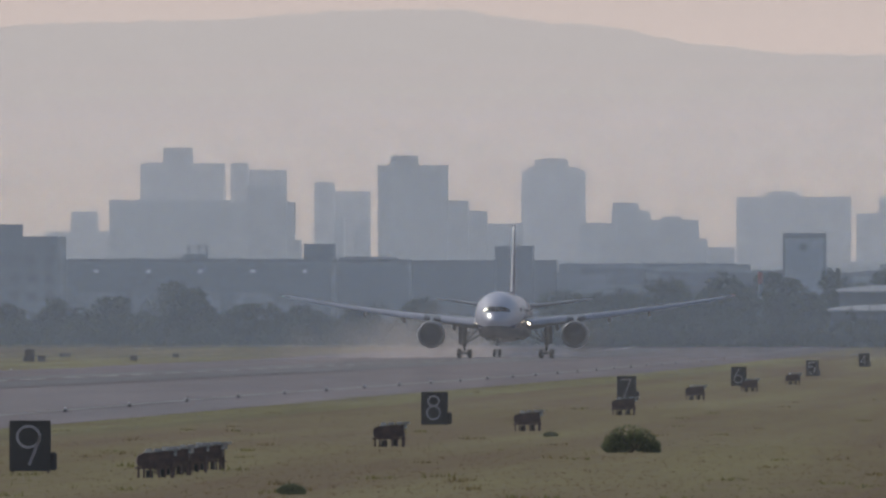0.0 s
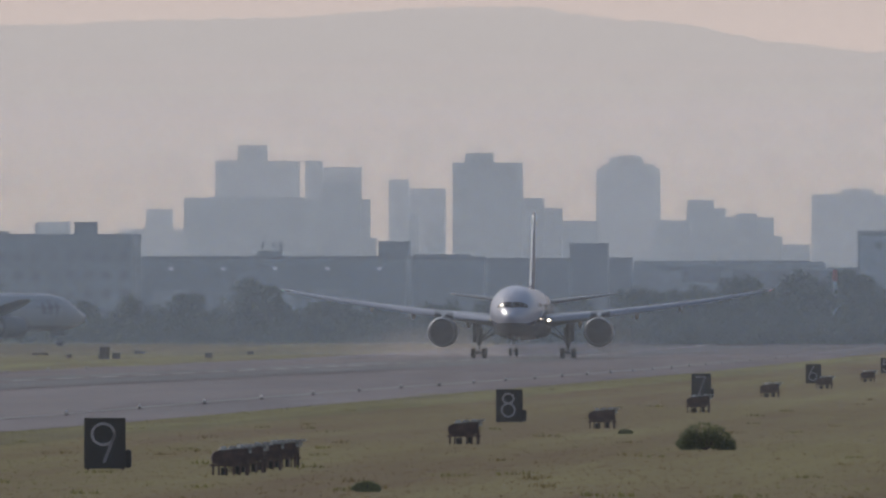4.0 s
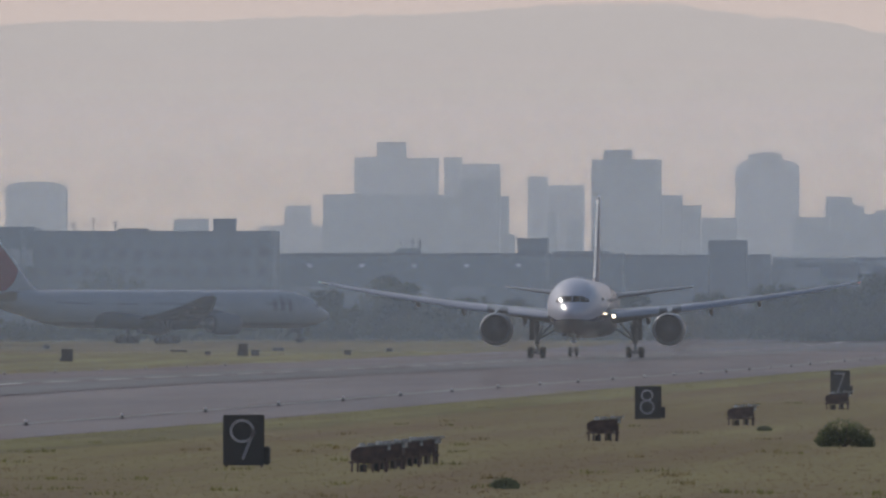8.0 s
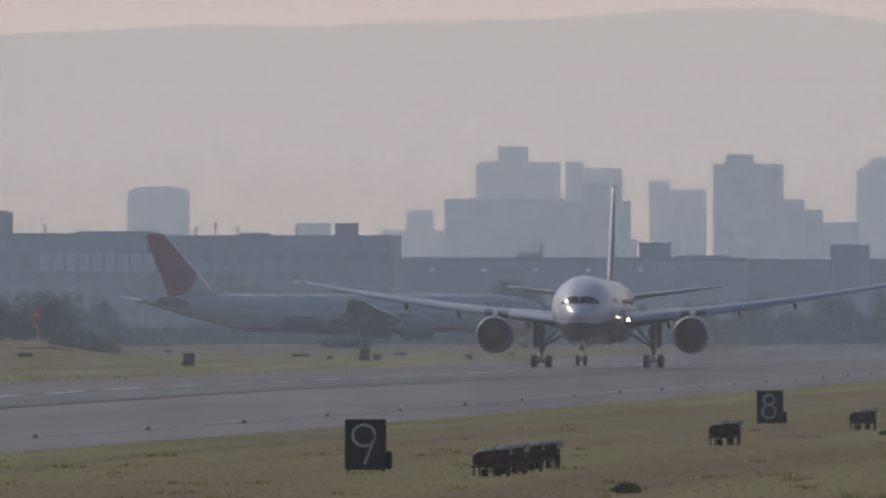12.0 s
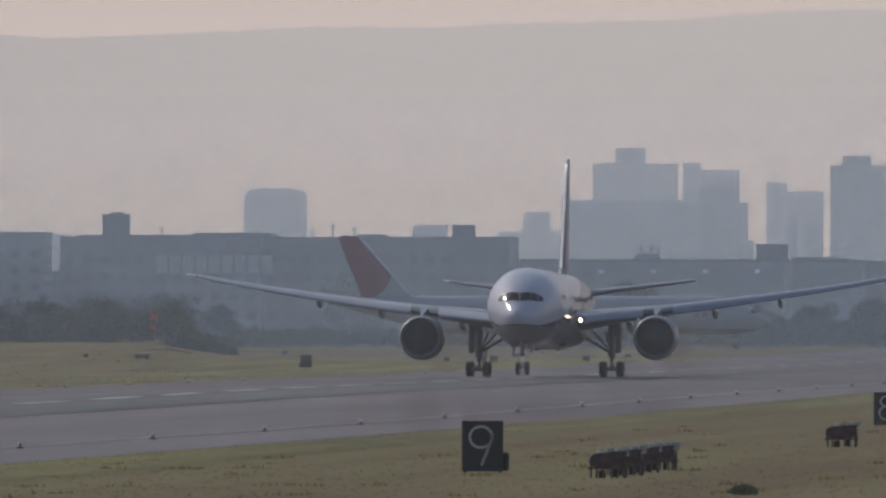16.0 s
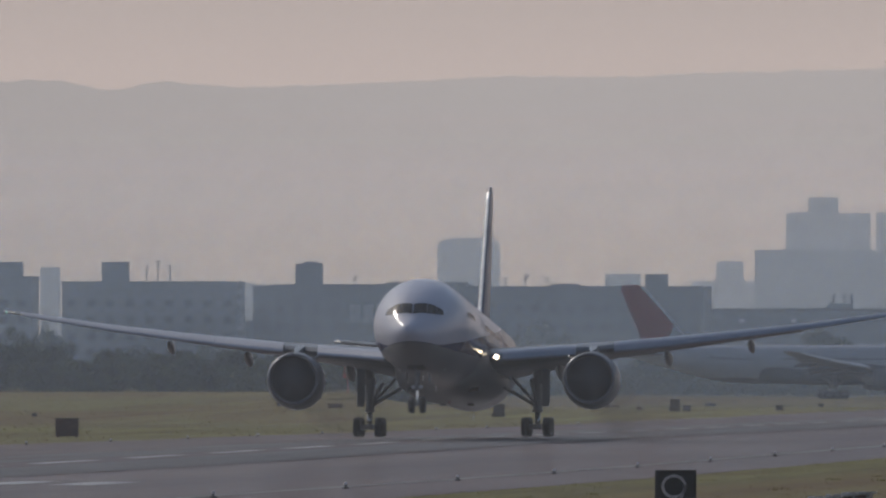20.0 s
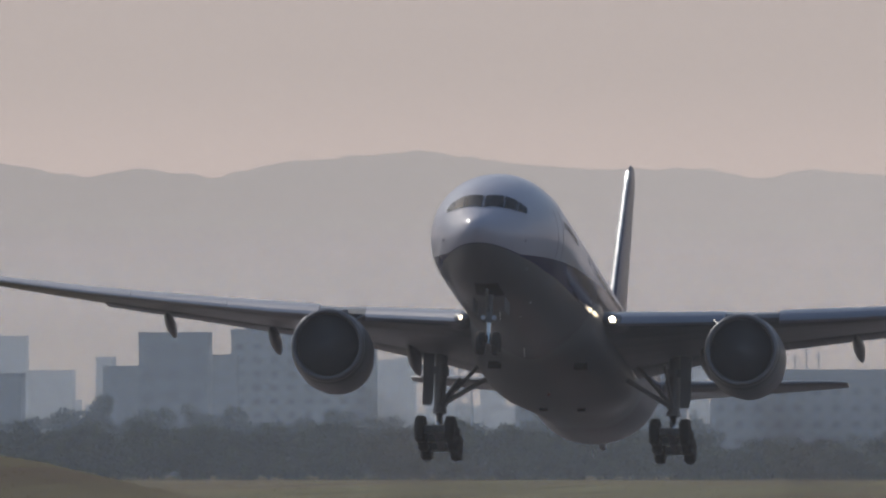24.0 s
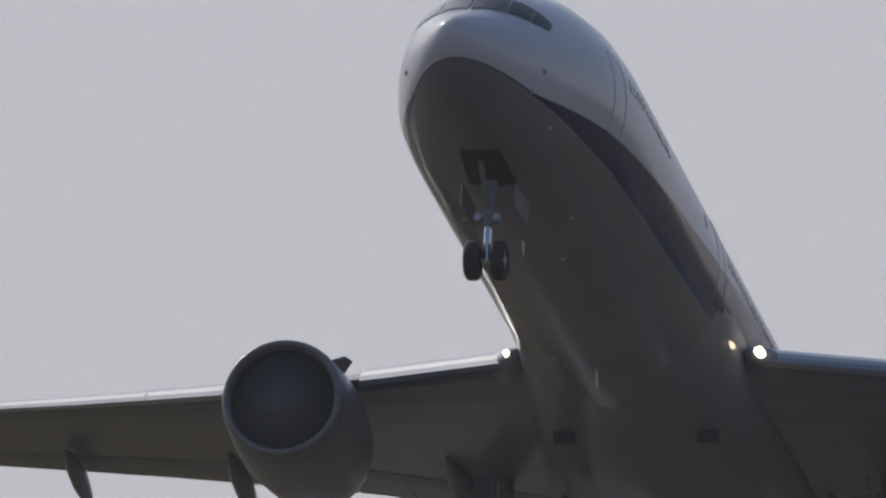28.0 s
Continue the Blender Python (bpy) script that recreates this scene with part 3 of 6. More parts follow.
        for s, w, h in ((21.2, 0.12, 0.12), (21.9, 0.46, 0.34), (22.9, 0.70, 0.48), (24.6, 0.85, 0.40), (26.5, 0.5, 0.2)):
            rings.append([(side * (3.18 + w * 0.55) + w * math.cos(a), s + mid, 4.55 + (s - 21) * 0.05 + h * math.sin(a)) for a in (j * math.tau / 14 for j in range(14))])
        loft(bm, rings)
        part("wing_root_glove", bm, grey_mat, wing, smooth=True)

        # horizontal stabiliser
        bm = bmesh.new()
        loft(bm, [wing_ring(TAIL, x, side, mid + aft) for x in (0.6, 2.2, 5, 8, 10.1, 10.67)])
        part("stabiliser", bm, grey_mat, jet)

        # engine: nacelle, lip, fan, spinner, core, pylon
        ex, ez, ey = side * 9.6, 3.15, 20.6 + mid
        bm = bmesh.new()
        lathe(bm, [(u, r * 0.96) for u, r in ((0.30, 1.60), (0.16, 1.70), (0.75, 1.83), (1.7, 1.91), (3.2, 1.92), (4.6, 1.77), (5.6, 1.52), (5.6, 1.42), (4.6, 1.5), (3.0, 1.45))], 44, "y", (ex, ey, ez))
        nac = part("nacelle", bm, engine_paint, jet, "engine nacelle", smooth=True)
        bm = bmesh.new()
        lathe(bm, [(u, r * 0.96) for u, r in ((0.62, 1.475), (0.25, 1.50), (0.06, 1.56), (-0.02, 1.64), (0.06, 1.725), (0.22, 1.775), (0.38, 1.80), (0.38, 1.76), (0.3, 1.6))], 44, "y", (ex, ey, ez))
        part("intake_lip", bm, lip_mat, nac, "bare-metal intake lip", smooth=True)
        bm = bmesh.new()
        lathe(bm, [(u, r * 0.96) for u, r in ((0.58, 1.485), (1.2, 1.50), (2.2, 1.50), (2.2, 1.3))], 36, "y", (ex, ey, ez))
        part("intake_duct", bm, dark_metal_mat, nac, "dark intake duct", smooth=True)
        bm = bmesh.new()
        lathe(bm, [(u, r * 0.96) for u, r in ((1.95, 0.001), (1.95, 1.5))], 36, "y", (ex, ey, ez))
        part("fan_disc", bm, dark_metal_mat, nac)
        bm = bmesh.new()
        for k in range(22):
            a = k * math.tau / 22
            rings = []
            for r, w, tw in ((0.42, 0.16, 0.5), (0.95, 0.2, 0.9), (1.47, 0.22, 1.15)):
                c = Vector((math.cos(a), 0, math.sin(a))) * r
                side_v = Vector((-math.sin(a), 0, math.cos(a)))
                d = side_v * math.sin(tw) * w + Vector((0, math.cos(tw) * w, 0))
                t = side_v.cross(Vector((0, 1, 0))).normalized() * 0.0 + Vector((0, 0.02, 0))
                base = Vector((ex, ey + 1.6, ez)) + c
                rings.append([base - d - t, base + d - t, base + d + t, base - d + t])
            loft(bm, rings)
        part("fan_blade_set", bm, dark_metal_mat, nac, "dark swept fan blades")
        bm = bmesh.new()
        lathe(bm, [(u, r * 0.96) for u, r in ((0.95, 0.001), (1.02, 0.10), (1.2, 0.24), (1.45, 0.36), (1.9, 0.43))], 20, "y", (ex, ey, ez))
        part("spinner", bm, spinner_mat, nac, "dark cone spinner", smooth=True)
        bm = bmesh.new()
        lathe(bm, [(u, r * 0.96) for u, r in ((4.4, 1.1), (5.5, 1.02), (6.6, 0.82), (6.6, 0.7), (6.2, 0.6), (7.2, 0.34), (7.7, 0.02))], 28, "y", (ex, ey, ez))
        part("core_nozzle", bm, metal_mat, nac, "bare-metal core nozzle and plug", smooth=True)
        bm = bmesh.new()
        rings = []
        for s, w, z0, z1 in ((2.0, 0.05, 1.7, 1.86), (3.2, 0.22, 1.55, 2.1), (5.2, 0.27, 1.3, 2.43), (7.4, 0.24, 0.9, 2.48), (9.6, 0.18, 1.2, 2.23), (12.1, 0.03, 1.63, 1.83)):
            rings.append([(ex - w, ey + s, ez + z0), (ex + w, ey + s, ez + z0), (ex + w, ey + s, ez + z1), (ex - w, ey + s, ez + z1)])
        loft(bm, rings)
        part("pylon", bm, grey_mat, nac)
        bm = bmesh.new()
        rings = []
        for s, dx, dz in ((0.9, 0, 0), (1.4, 0, 0.35), (2.0, 0, 0.45), (2.2, 0, 0.05)):
            a = radians(48 if side < 0 else 132)
            p = Vector((ex, ey + s, ez)) + Vector((math.cos(a), 0, math.sin(a))) * (1.80 + dz)
            q = Vector((ex, ey + s, ez)) + Vector((math.cos(a), 0, math.sin(a))) * 1.70
            t = Vector((-math.sin(a), 0, math.cos(a))) * 0.03
            rings.append([p - t, p + t, q + t, q - t])
        loft(bm, rings)
        part("nacelle_strake", bm, engine_paint, nac)

        # main gear: leg, braces, door, six-wheel bogie
        gx = side * 5.5
        bm = bmesh.new()
        tube(bm, (gx, 0.15, 4.7), (gx, 0.05, 1.75), 0.30, 0.27, 16)
        tube(bm, (gx, 0.05, 1.80), (gx, 0.05, 1.60), 0.33, 0.33, 16)
        box(bm, gx - 0.36, gx + 0.36, -0.15, 0.45, 3.4, 3.8)
        part("gear_leg", bm, strut_mat, jet, "thick grey main gear leg", smooth=False)
        bm = bmesh.new()
        tube(bm, (gx, 0.05, 1.65), (gx, 0.0, 0.45), 0.17, 0.17, 14)
        part("oleo_strut", bm, chrome_mat, jet, "polished oleo piston", smooth=True)
        bm = bmesh.new()
        tube(bm, (gx, 0, 1.95), (side * 2.9, -0.3, 3.45), 0.12, 0.11)
        tube(bm, (gx, 0.3, 2.0), (side * 3.6, 0.5, 4.1), 0.10, 0.10)
        tube(bm, (gx - side * 0.3, 0, 1.9), (gx + side * 0.1, 0, 2.15), 0.16, 0.16, 8)
        part("side_brace", bm, strut_mat, jet)
        bm = bmesh.new()
        tube(bm, (gx, 0, 1.9), (gx - side * 0.6, 2.7, 3.6), 0.12, 0.11)
        tube(bm, (gx, -0.1, 1.9), (gx - side * 0.3, -1.9, 3.7), 0.08, 0.08)
        part("drag_brace", bm, strut_mat, jet)
        bm = bmesh.new()
        tube(bm, (gx, 0.38, 1.75), (gx, 0.75, 1.2), 0.07, 0.06, 8)
        tube(bm, (gx, 0.75, 1.2), (gx, 0.28, 0.62), 0.06, 0.07, 8)
        part("torque_link", bm, strut_mat, jet)
        bm = bmesh.new()
        xa, xb = sorted((gx + side * 0.30, gx + side * 0.80))
        loft(bm, [[(xa, -0.22, 1.95), (xb - 0.1, -0.1, 1.95), (xb - 0.1, -0.04, 1.95), (xa, -0.16, 1.95)], [(xa, -0.22, 2.3), (xb, -0.1, 2.3), (xb, -0.04, 2.3), (xa, -0.16, 2.3)], [(xa, -0.2, 4.4), (xb, -0.08, 4.4), (xb, -0.02, 4.4), (xa, -0.14, 4.4)]])
        part("leg_door", bm, grey_mat, jet, "grey door panel on the gear leg")
        bm = bmesh.new()
        box(bm, -0.16, 0.16, -1.75, 1.75, -0.14, 0.14, bevel=0.05)
        for y in (-1.46, 0, 1.46):
            tube(bm, (-0.9, y, 0), (0.9, y, 0), 0.10, 0.10, 10)
            box(bm, -0.5, 0.5, y - 0.16, y + 0.16, -0.16, 0.16, bevel=0.03)
        bogie = part("bogie", bm, strut_mat, jet, "six-wheel gear bogie", m=pose(gx, 0, 0.635))
        for y in (-1.46, 0, 1.46):
            for x in (-0.70, 0.70):
                part_of("tyre", main_tyre, bogie, pose(x, y, 0), "black tyre")
                part_of("wheel_hub", main_hub, bogie, pose(x, y, 0), "grey alloy hub")

    # fin
    bm = bmesh.new()
    rings = []
    for z, le, chord, thick in ((7.9, 46.5, 11.0, 0.04), (8.6, 49.0, 8.9, 0.07), (9.3, 50.4, 7.8, 0.10), (10.4, 51.37, 7.2, 0.10), (13.5, 54.1, 5.8, 0.10), (17.75, 57.75, 3.9, 0.09), (18.35, 58.5, 3.0, 0.08), (18.52, 59.1, 2.0, 0.06)):
        rings.append([(h, st(45) - 45 + le + u, z) for u, h in airfoil(chord, thick, 9, 0.0)])
    loft(bm, rings[::-1])
    part("fin", bm, fin_paint, jet, "tall swept tail fin")
    # white strip, wider on the left, paints the sun's glint along the fin's edge
    bm = bmesh.new()
    rings = []
    for z, le in ((9.2, 50.12), (13.5, 53.85), (17.6, 57.5), (18.1, 58.05)):
        rings.append([(dx, st(45) - 45 + le + dy, z) for dx, dy in ((-0.20, 0.42), (-0.16, 0.24), (-0.09, 0.06), (0, -0.04), (0.05, 0.06), (0.07, 0.12))])
    loft(bm, rings, close=False, caps=False)
    part("fin_edge_glint", bm, white_mat, jet, "white strip painting the sunlit glint on the fin's leading edge")
    bm = bmesh.new()
    tube(bm, (0, st(62.2), 7.35), (0, st(63.3), 7.45), 0.28, 0.16, 14)
    part("exhaust_cone", bm, dark_metal_mat, jet, "small dark tail exhaust", smooth=True)
    bm = bmesh.new()
    box(bm, -0.12, 0.12, st(48.5), st(49.6), 3.15, 3.8, bevel=0.05)
    part("tail_skid", bm, strut_mat, jet)

    # nose gear
    gy = st(5.9)
    bm = bmesh.new()
    tube(bm, (0, gy + 0.15, 2.9), (0, gy, 1.45), 0.17, 0.15, 14)
    tube(bm, (0, gy - 0.1, 2.0), (0, gy - 1.5, 2.75), 0.07, 0.07)
    tube(bm, (-0.32, gy, 1.62), (0.32, gy, 1.62), 0.10, 0.10)
    tube(bm, (0, gy + 0.18, 1.45), (0, gy + 0.5, 1.05), 0.05, 0.05, 8)
    tube(bm, (0, gy + 0.5, 1.05), (0, gy + 0.12, 0.7), 0.05, 0.05, 8)
    leg = part("nose_gear_leg", bm, strut_mat, jet)
    bm = bmesh.new()
    tube(bm, (0, gy, 1.5), (0, gy, 0.5), 0.10, 0.10, 12)
    tube(bm, (-0.5, gy, 0.535), (0.5, gy, 0.535), 0.08, 0.08, 10)
    part("nose_oleo", bm, chrome_mat, leg, "polished oleo piston")
    for x in (-0.36, 0.36):
        part_of("tyre", nose_tyre, leg, pose(x, gy, 0.535), "black tyre")
        part_of("wheel_hub", nose_hub, leg, pose(x, gy, 0.535), "grey alloy hub")
    for x in (-0.25, 0.25):
        bm = bmesh.new()
        lathe(bm, ((-0.04, 0.001), (-0.04, 0.10), (0.06, 0.12)), 12, "y")
        part("taxi_light", bm, metal_mat, leg, "unlit taxi light", m=pose(x, gy - 0.2, 1.68))
    for side in (-1, 1):
        bm = bmesh.new()
        box(bm, side * 0.72 - 0.03, side * 0.72 + 0.03, gy - 0.2, gy + 1.6, 1.78, 2.42, bevel=0.02)
        part("nose_gear_door", bm, belly_mat, jet, "open nose gear door")
    # no recess is cut: a near-black patch on the skin paints the bay's shade
    bm = bmesh.new()
    grid = [[bm.verts.new((p.x, gy + s - 5.9, p.z)) for p in (skin(s, a, 0.012) for a in (-104, -97, -90, -83, -76))] for s in (4.1, 4.7, 5.3, 5.9, 6.3)]
    for i in range(4):
        for j in range(4):
            bm.faces.new((grid[i][j], grid[i][j + 1], grid[i + 1][j + 1], grid[i + 1][j]))
    part("nose_gear_bay", bm, well_mat, jet, "dark patch painting the shade of the open wheel bay")

    # cockpit panes on the skin
    for side in (-1, 1):
        for s0, s1, s2, s3, a0, a1, b0, b1 in ((1.7, 2.75, 2.2, 3.2, 88.3, 88.8, 55.4, 64), (2.23, 3.23, 2.85, 3.6, 54.2, 63, 37, 46.7), (2.89, 3.63, 3.6, 3.95, 36.1, 45.9, 26.9, 32.8)):
            bm = bmesh.new()
            grid = []
            for i in range(6):
                k = i / 5
                row = []
                for j in range(5):
                    q = j / 4
                    s = (s0 + (s1 - s0) * q) * (1 - k) + (s2 + (s3 - s2) * q) * k
                    a = (a0 + (a1 - a0) * q) * (1 - k) + (b0 + (b1 - b0) * q) * k
                    p = skin(s, a, 0.03)
                    row.append(bm.verts.new((p.x * side, st(s), p.z)))
                grid.append(row)
            for i in range(5):
                for j in range(4):
                    q = (grid[i][j], grid[i + 1][j], grid[i + 1][j + 1], grid[i][j + 1])
                    bm.faces.new(q if side > 0 else q[::-1])
            part("cockpit_pane", bm, glass_mat, jet, "dark cockpit window pane", smooth=True)

    # cabin windows and doors
    bm = bmesh.new()
    pts = [(0.012 * 0, 0.125 * math.copysign(abs(math.cos(a)) ** 0.6, math.cos(a)), 0.19 * math.copysign(abs(math.sin(a)) ** 0.6, math.sin(a))) for a in (k * math.tau / 12 for k in range(12))]
    loft(bm, [[(-0.02, y, z) for _, y, z in pts], [(0.012, y * 0.94, z * 0.94) for _, y, z in pts]])
    pane = mesh_from("cabin_window", bm, glass_mat)
    spans = ((9.2, 16.0), (19.0, 33.2), (36.0, 48.0))
    for side in (-1, 1):
        if not detail and side > 0:
            continue
        for s0, s1 in spans:
            for k in range(int((s1 - s0) / 0.56)):
                s = s0 + k * 0.56
                p = skin(s, 14.5)
                part_of("cabin_window", pane, jet, Matrix.Translation((side * p.x, st(s), p.z)) @ Euler((0, radians(-14.5 * side), radians(0 if side > 0 else 180))).to_matrix().to_4x4())
        for s0 in (7.4, 17.0, 34.2, 49.2):
            bm = bmesh.new()
            frame_pts = [(s0, -19), (s0, 26), (s0 + 1.1, 26), (s0 + 1.1, -19)]
            for (sa, aa), (sb, ab) in zip(frame_pts, frame_pts[1:] + frame_pts[:1]):
                for k in range(6):
                    u0, u1 = k / 6, (k + 1) / 6
                    pa, pb = skin(sa + (sb - sa) * u0, aa + (ab - aa) * u0, 0.012), skin(sa + (sb - sa) * u1, aa + (ab - aa) * u1, 0.012)
                    tube(bm, (side * pa.x, st(s0) + (pa.y - s0), pa.z), (side * pb.x, st(s0) + (pb.y - s0), pb.z), 0.007, 0.007, 4)
            part("cabin_door", bm, seam_mat, jet, "outline of a cabin door")

    if detail:
        # blade aerials, ports and drain masts
        for s, up, size in ((10.5, -1, 0.42), (16.2, -1, 0.5), (44.5, -1, 0.45), (13.0, 1, 0.45), (26.0, 1, 0.5), (39, 1, 0.4)):
            bm = bmesh.new()
            z = 8.53 if up > 0 else (2.48 if s < 18 or s > 43 else 2.08)
            loft(bm, [[(h, st(s) + u, z) for u, h in airfoil(size, 0.12, 4, 0)], [(h, st(s) + u + size * 0.45, z + up * size * 0.8) for u, h in airfoil(size * 0.5, 0.12, 4, 0)]])
            part("blade_aerial", bm, white_mat, jet)
        for s, a in ((2.9, -28), (3.1, -8), (4.6, -40), (3.0, 208), (3.1, 188), (9.8, -62), (9.8, 242), (12.4, -76), (15.8, 250)):
            bm = bmesh.new()
            p = skin(s, a)
            bmesh.ops.create_icosphere(bm, subdivisions=1, radius=0.075)
            part("sensor_port", bm, seam_mat, jet, m=pose(p.x, st(s), p.z))
        # solid near-black boxes on the belly stand for the inlet openings
        for x, y, w, l2 in ((-2.0, 22.4, 0.6, 0.24), (2.0, 22.4, 0.6, 0.24), (-0.9, 34.5, 0.4, 0.18), (0.9, 34.5, 0.4, 0.18)):
            bm = bmesh.new()
            z = 2.2 if y > 30 else 2.42
            box(bm, x - w / 2, x + w / 2, y + mid, y + mid + l2, z - 0.02, z + 0.3, bevel=0.01)
            part("air_inlet", bm, well_mat, jet, "dark belly air inlet")
        # exhaust soot trailing behind each engine
        for side in (-1, 1):
            for y, r, c in ((3, 1.3, 0.05), (6, 1.5, 0.055), (9, 1.7, 0.06), (12.5, 1.9, 0.06), (16, 2.2, 0.06), (20, 2.5, 0.06), (25, 2.9, 0.06), (31, 3.4, 0.06), (38, 4.0, 0.06), (46, 4.6, 0.06), (55, 5.2, 0.05)):
                bm = bmesh.new()
                bm.faces.new([bm.verts.new((r * math.cos(k * math.tau / 20), 0, r * math.sin(k * math.tau / 20))) for k in range(20)])
                part("exhaust_plume", bm, puff(f"exhaust_soot_{y}", (0.16, 0.14, 0.125), c, r, 0.5), jet, "faint brown exhaust haze", m=pose(side * 9.6, y, 2.9))
        bm = bmesh.new()
        bmesh.ops.create_icosphere(bm, subdivisions=2, radius=0.07)
        part("belly_beacon", bm, beacon_mat, jet, "red belly beacon", m=pose(0, 28 + mid, 2.02))
    return jet


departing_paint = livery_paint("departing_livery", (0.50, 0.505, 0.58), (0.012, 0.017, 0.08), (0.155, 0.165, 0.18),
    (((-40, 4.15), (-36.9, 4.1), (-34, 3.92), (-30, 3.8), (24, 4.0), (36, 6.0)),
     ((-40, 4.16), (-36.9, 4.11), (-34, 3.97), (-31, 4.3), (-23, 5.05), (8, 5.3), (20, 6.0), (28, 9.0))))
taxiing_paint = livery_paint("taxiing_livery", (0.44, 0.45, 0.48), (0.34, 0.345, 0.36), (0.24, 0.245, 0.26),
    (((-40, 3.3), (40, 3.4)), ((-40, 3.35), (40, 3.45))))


def arc_paint():
    """White fin with a crimson field that ends below and in front in a round arc."""
    m = material("arc_tail_paint", (0.23, 0.012, 0.028), 0.4, vary=0.06, scale=0.3, fine=2, coat=0.25)
    n, l = m.node_tree.nodes, m.node_tree.links
    b = n["Principled BSDF"]
    red = b.inputs["Base Color"].links[0].from_socket
    tc, flat, far, near, high, both, mix = (n.new(k) for k in ("ShaderNodeTexCoord", "ShaderNodeVectorMath", "ShaderNodeVectorMath", "ShaderNodeMath", "ShaderNodeMath", "ShaderNodeMath", "ShaderNodeMix"))
    sep = n.new("ShaderNodeSeparateXYZ")
    flat.operation, far.operation, near.operation, high.operation, both.operation = "MULTIPLY", "DISTANCE", "LESS_THAN", "GREATER_THAN", "MAXIMUM"
    l.new(tc.outputs["Object"], flat.inputs[0])
    flat.inputs[1].default_value = (0, 1, 1)
    l.new(flat.outputs[0], far.inputs[0])
    far.inputs[1].default_value = (0, 31.3, 13.2)
    l.new(far.outputs["Value"], near.inputs[0])
    near.inputs[1].default_value = 5.3
    l.new(tc.outputs["Object"], sep.inputs[0])
    l.new(sep.outputs["Z"], high.inputs[0])
    high.inputs[1].default_value = 13.0
    l.new(near.outputs[0], both.inputs[0])
    l.new(high.outputs[0], both.inputs[1])
    mix.data_type = "RGBA"
    l.new(both.outputs[0], mix.inputs["Factor"])
    mix.inputs["A"].default_value = (0.40, 0.41, 0.44, 1)
    l.new(red, mix.inputs["B"])
    l.new(mix.outputs["Result"], b.inputs["Base Color"])
    return m


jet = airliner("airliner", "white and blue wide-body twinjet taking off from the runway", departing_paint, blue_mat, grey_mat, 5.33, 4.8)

# ---- the city behind the airfield ----
pale_mat = material("pale_render", (0.42, 0.42, 0.41), 0.8, vary=0.1, scale=0.06, fine=0.9)
concrete_mat = material("weathered_concrete", (0.26, 0.26, 0.26), 0.85, vary=0.16, scale=0.07, fine=0.9)
tile_mat = material("dark_facade_tile", (0.12, 0.125, 0.135), 0.7, vary=0.15, scale=0.08, fine=1.1)
hangar_mat = material("ribbed_steel_sheet", (0.19, 0.20, 0.215), 0.6, vary=0.14, scale=0.06, fine=1.4)
terminal_mat = material("terminal_panels", (0.17, 0.18, 0.19), 0.65, vary=0.18, scale=0.07, fine=1.2)
signboard_mat = material("pale_blue_panels", (0.33, 0.36, 0.39), 0.6, vary=0.08, scale=0.1, fine=1.0)
window_mat = material("dim_window_glass", (0.12, 0.125, 0.135), 0.3, vary=0.25, scale=0.2, fine=1.5)
pale_window_mat = material("pale_window_glass", (0.24, 0.245, 0.255), 0.4, vary=0.15, scale=0.2, fine=1.5)
roof_mat = material("roof_felt", (0.11, 0.11, 0.115), 0.9, vary=0.2, scale=0.1, fine=1.2)
steel_mat = material("galvanised_steel", (0.30, 0.31, 0.32), 0.5, 0.6, vary=0.15, scale=0.5, fine=4)
red_steel_mat = material("red_painted_steel", (0.45, 0.10, 0.07), 0.6, vary=0.15, scale=0.5, fine=4)


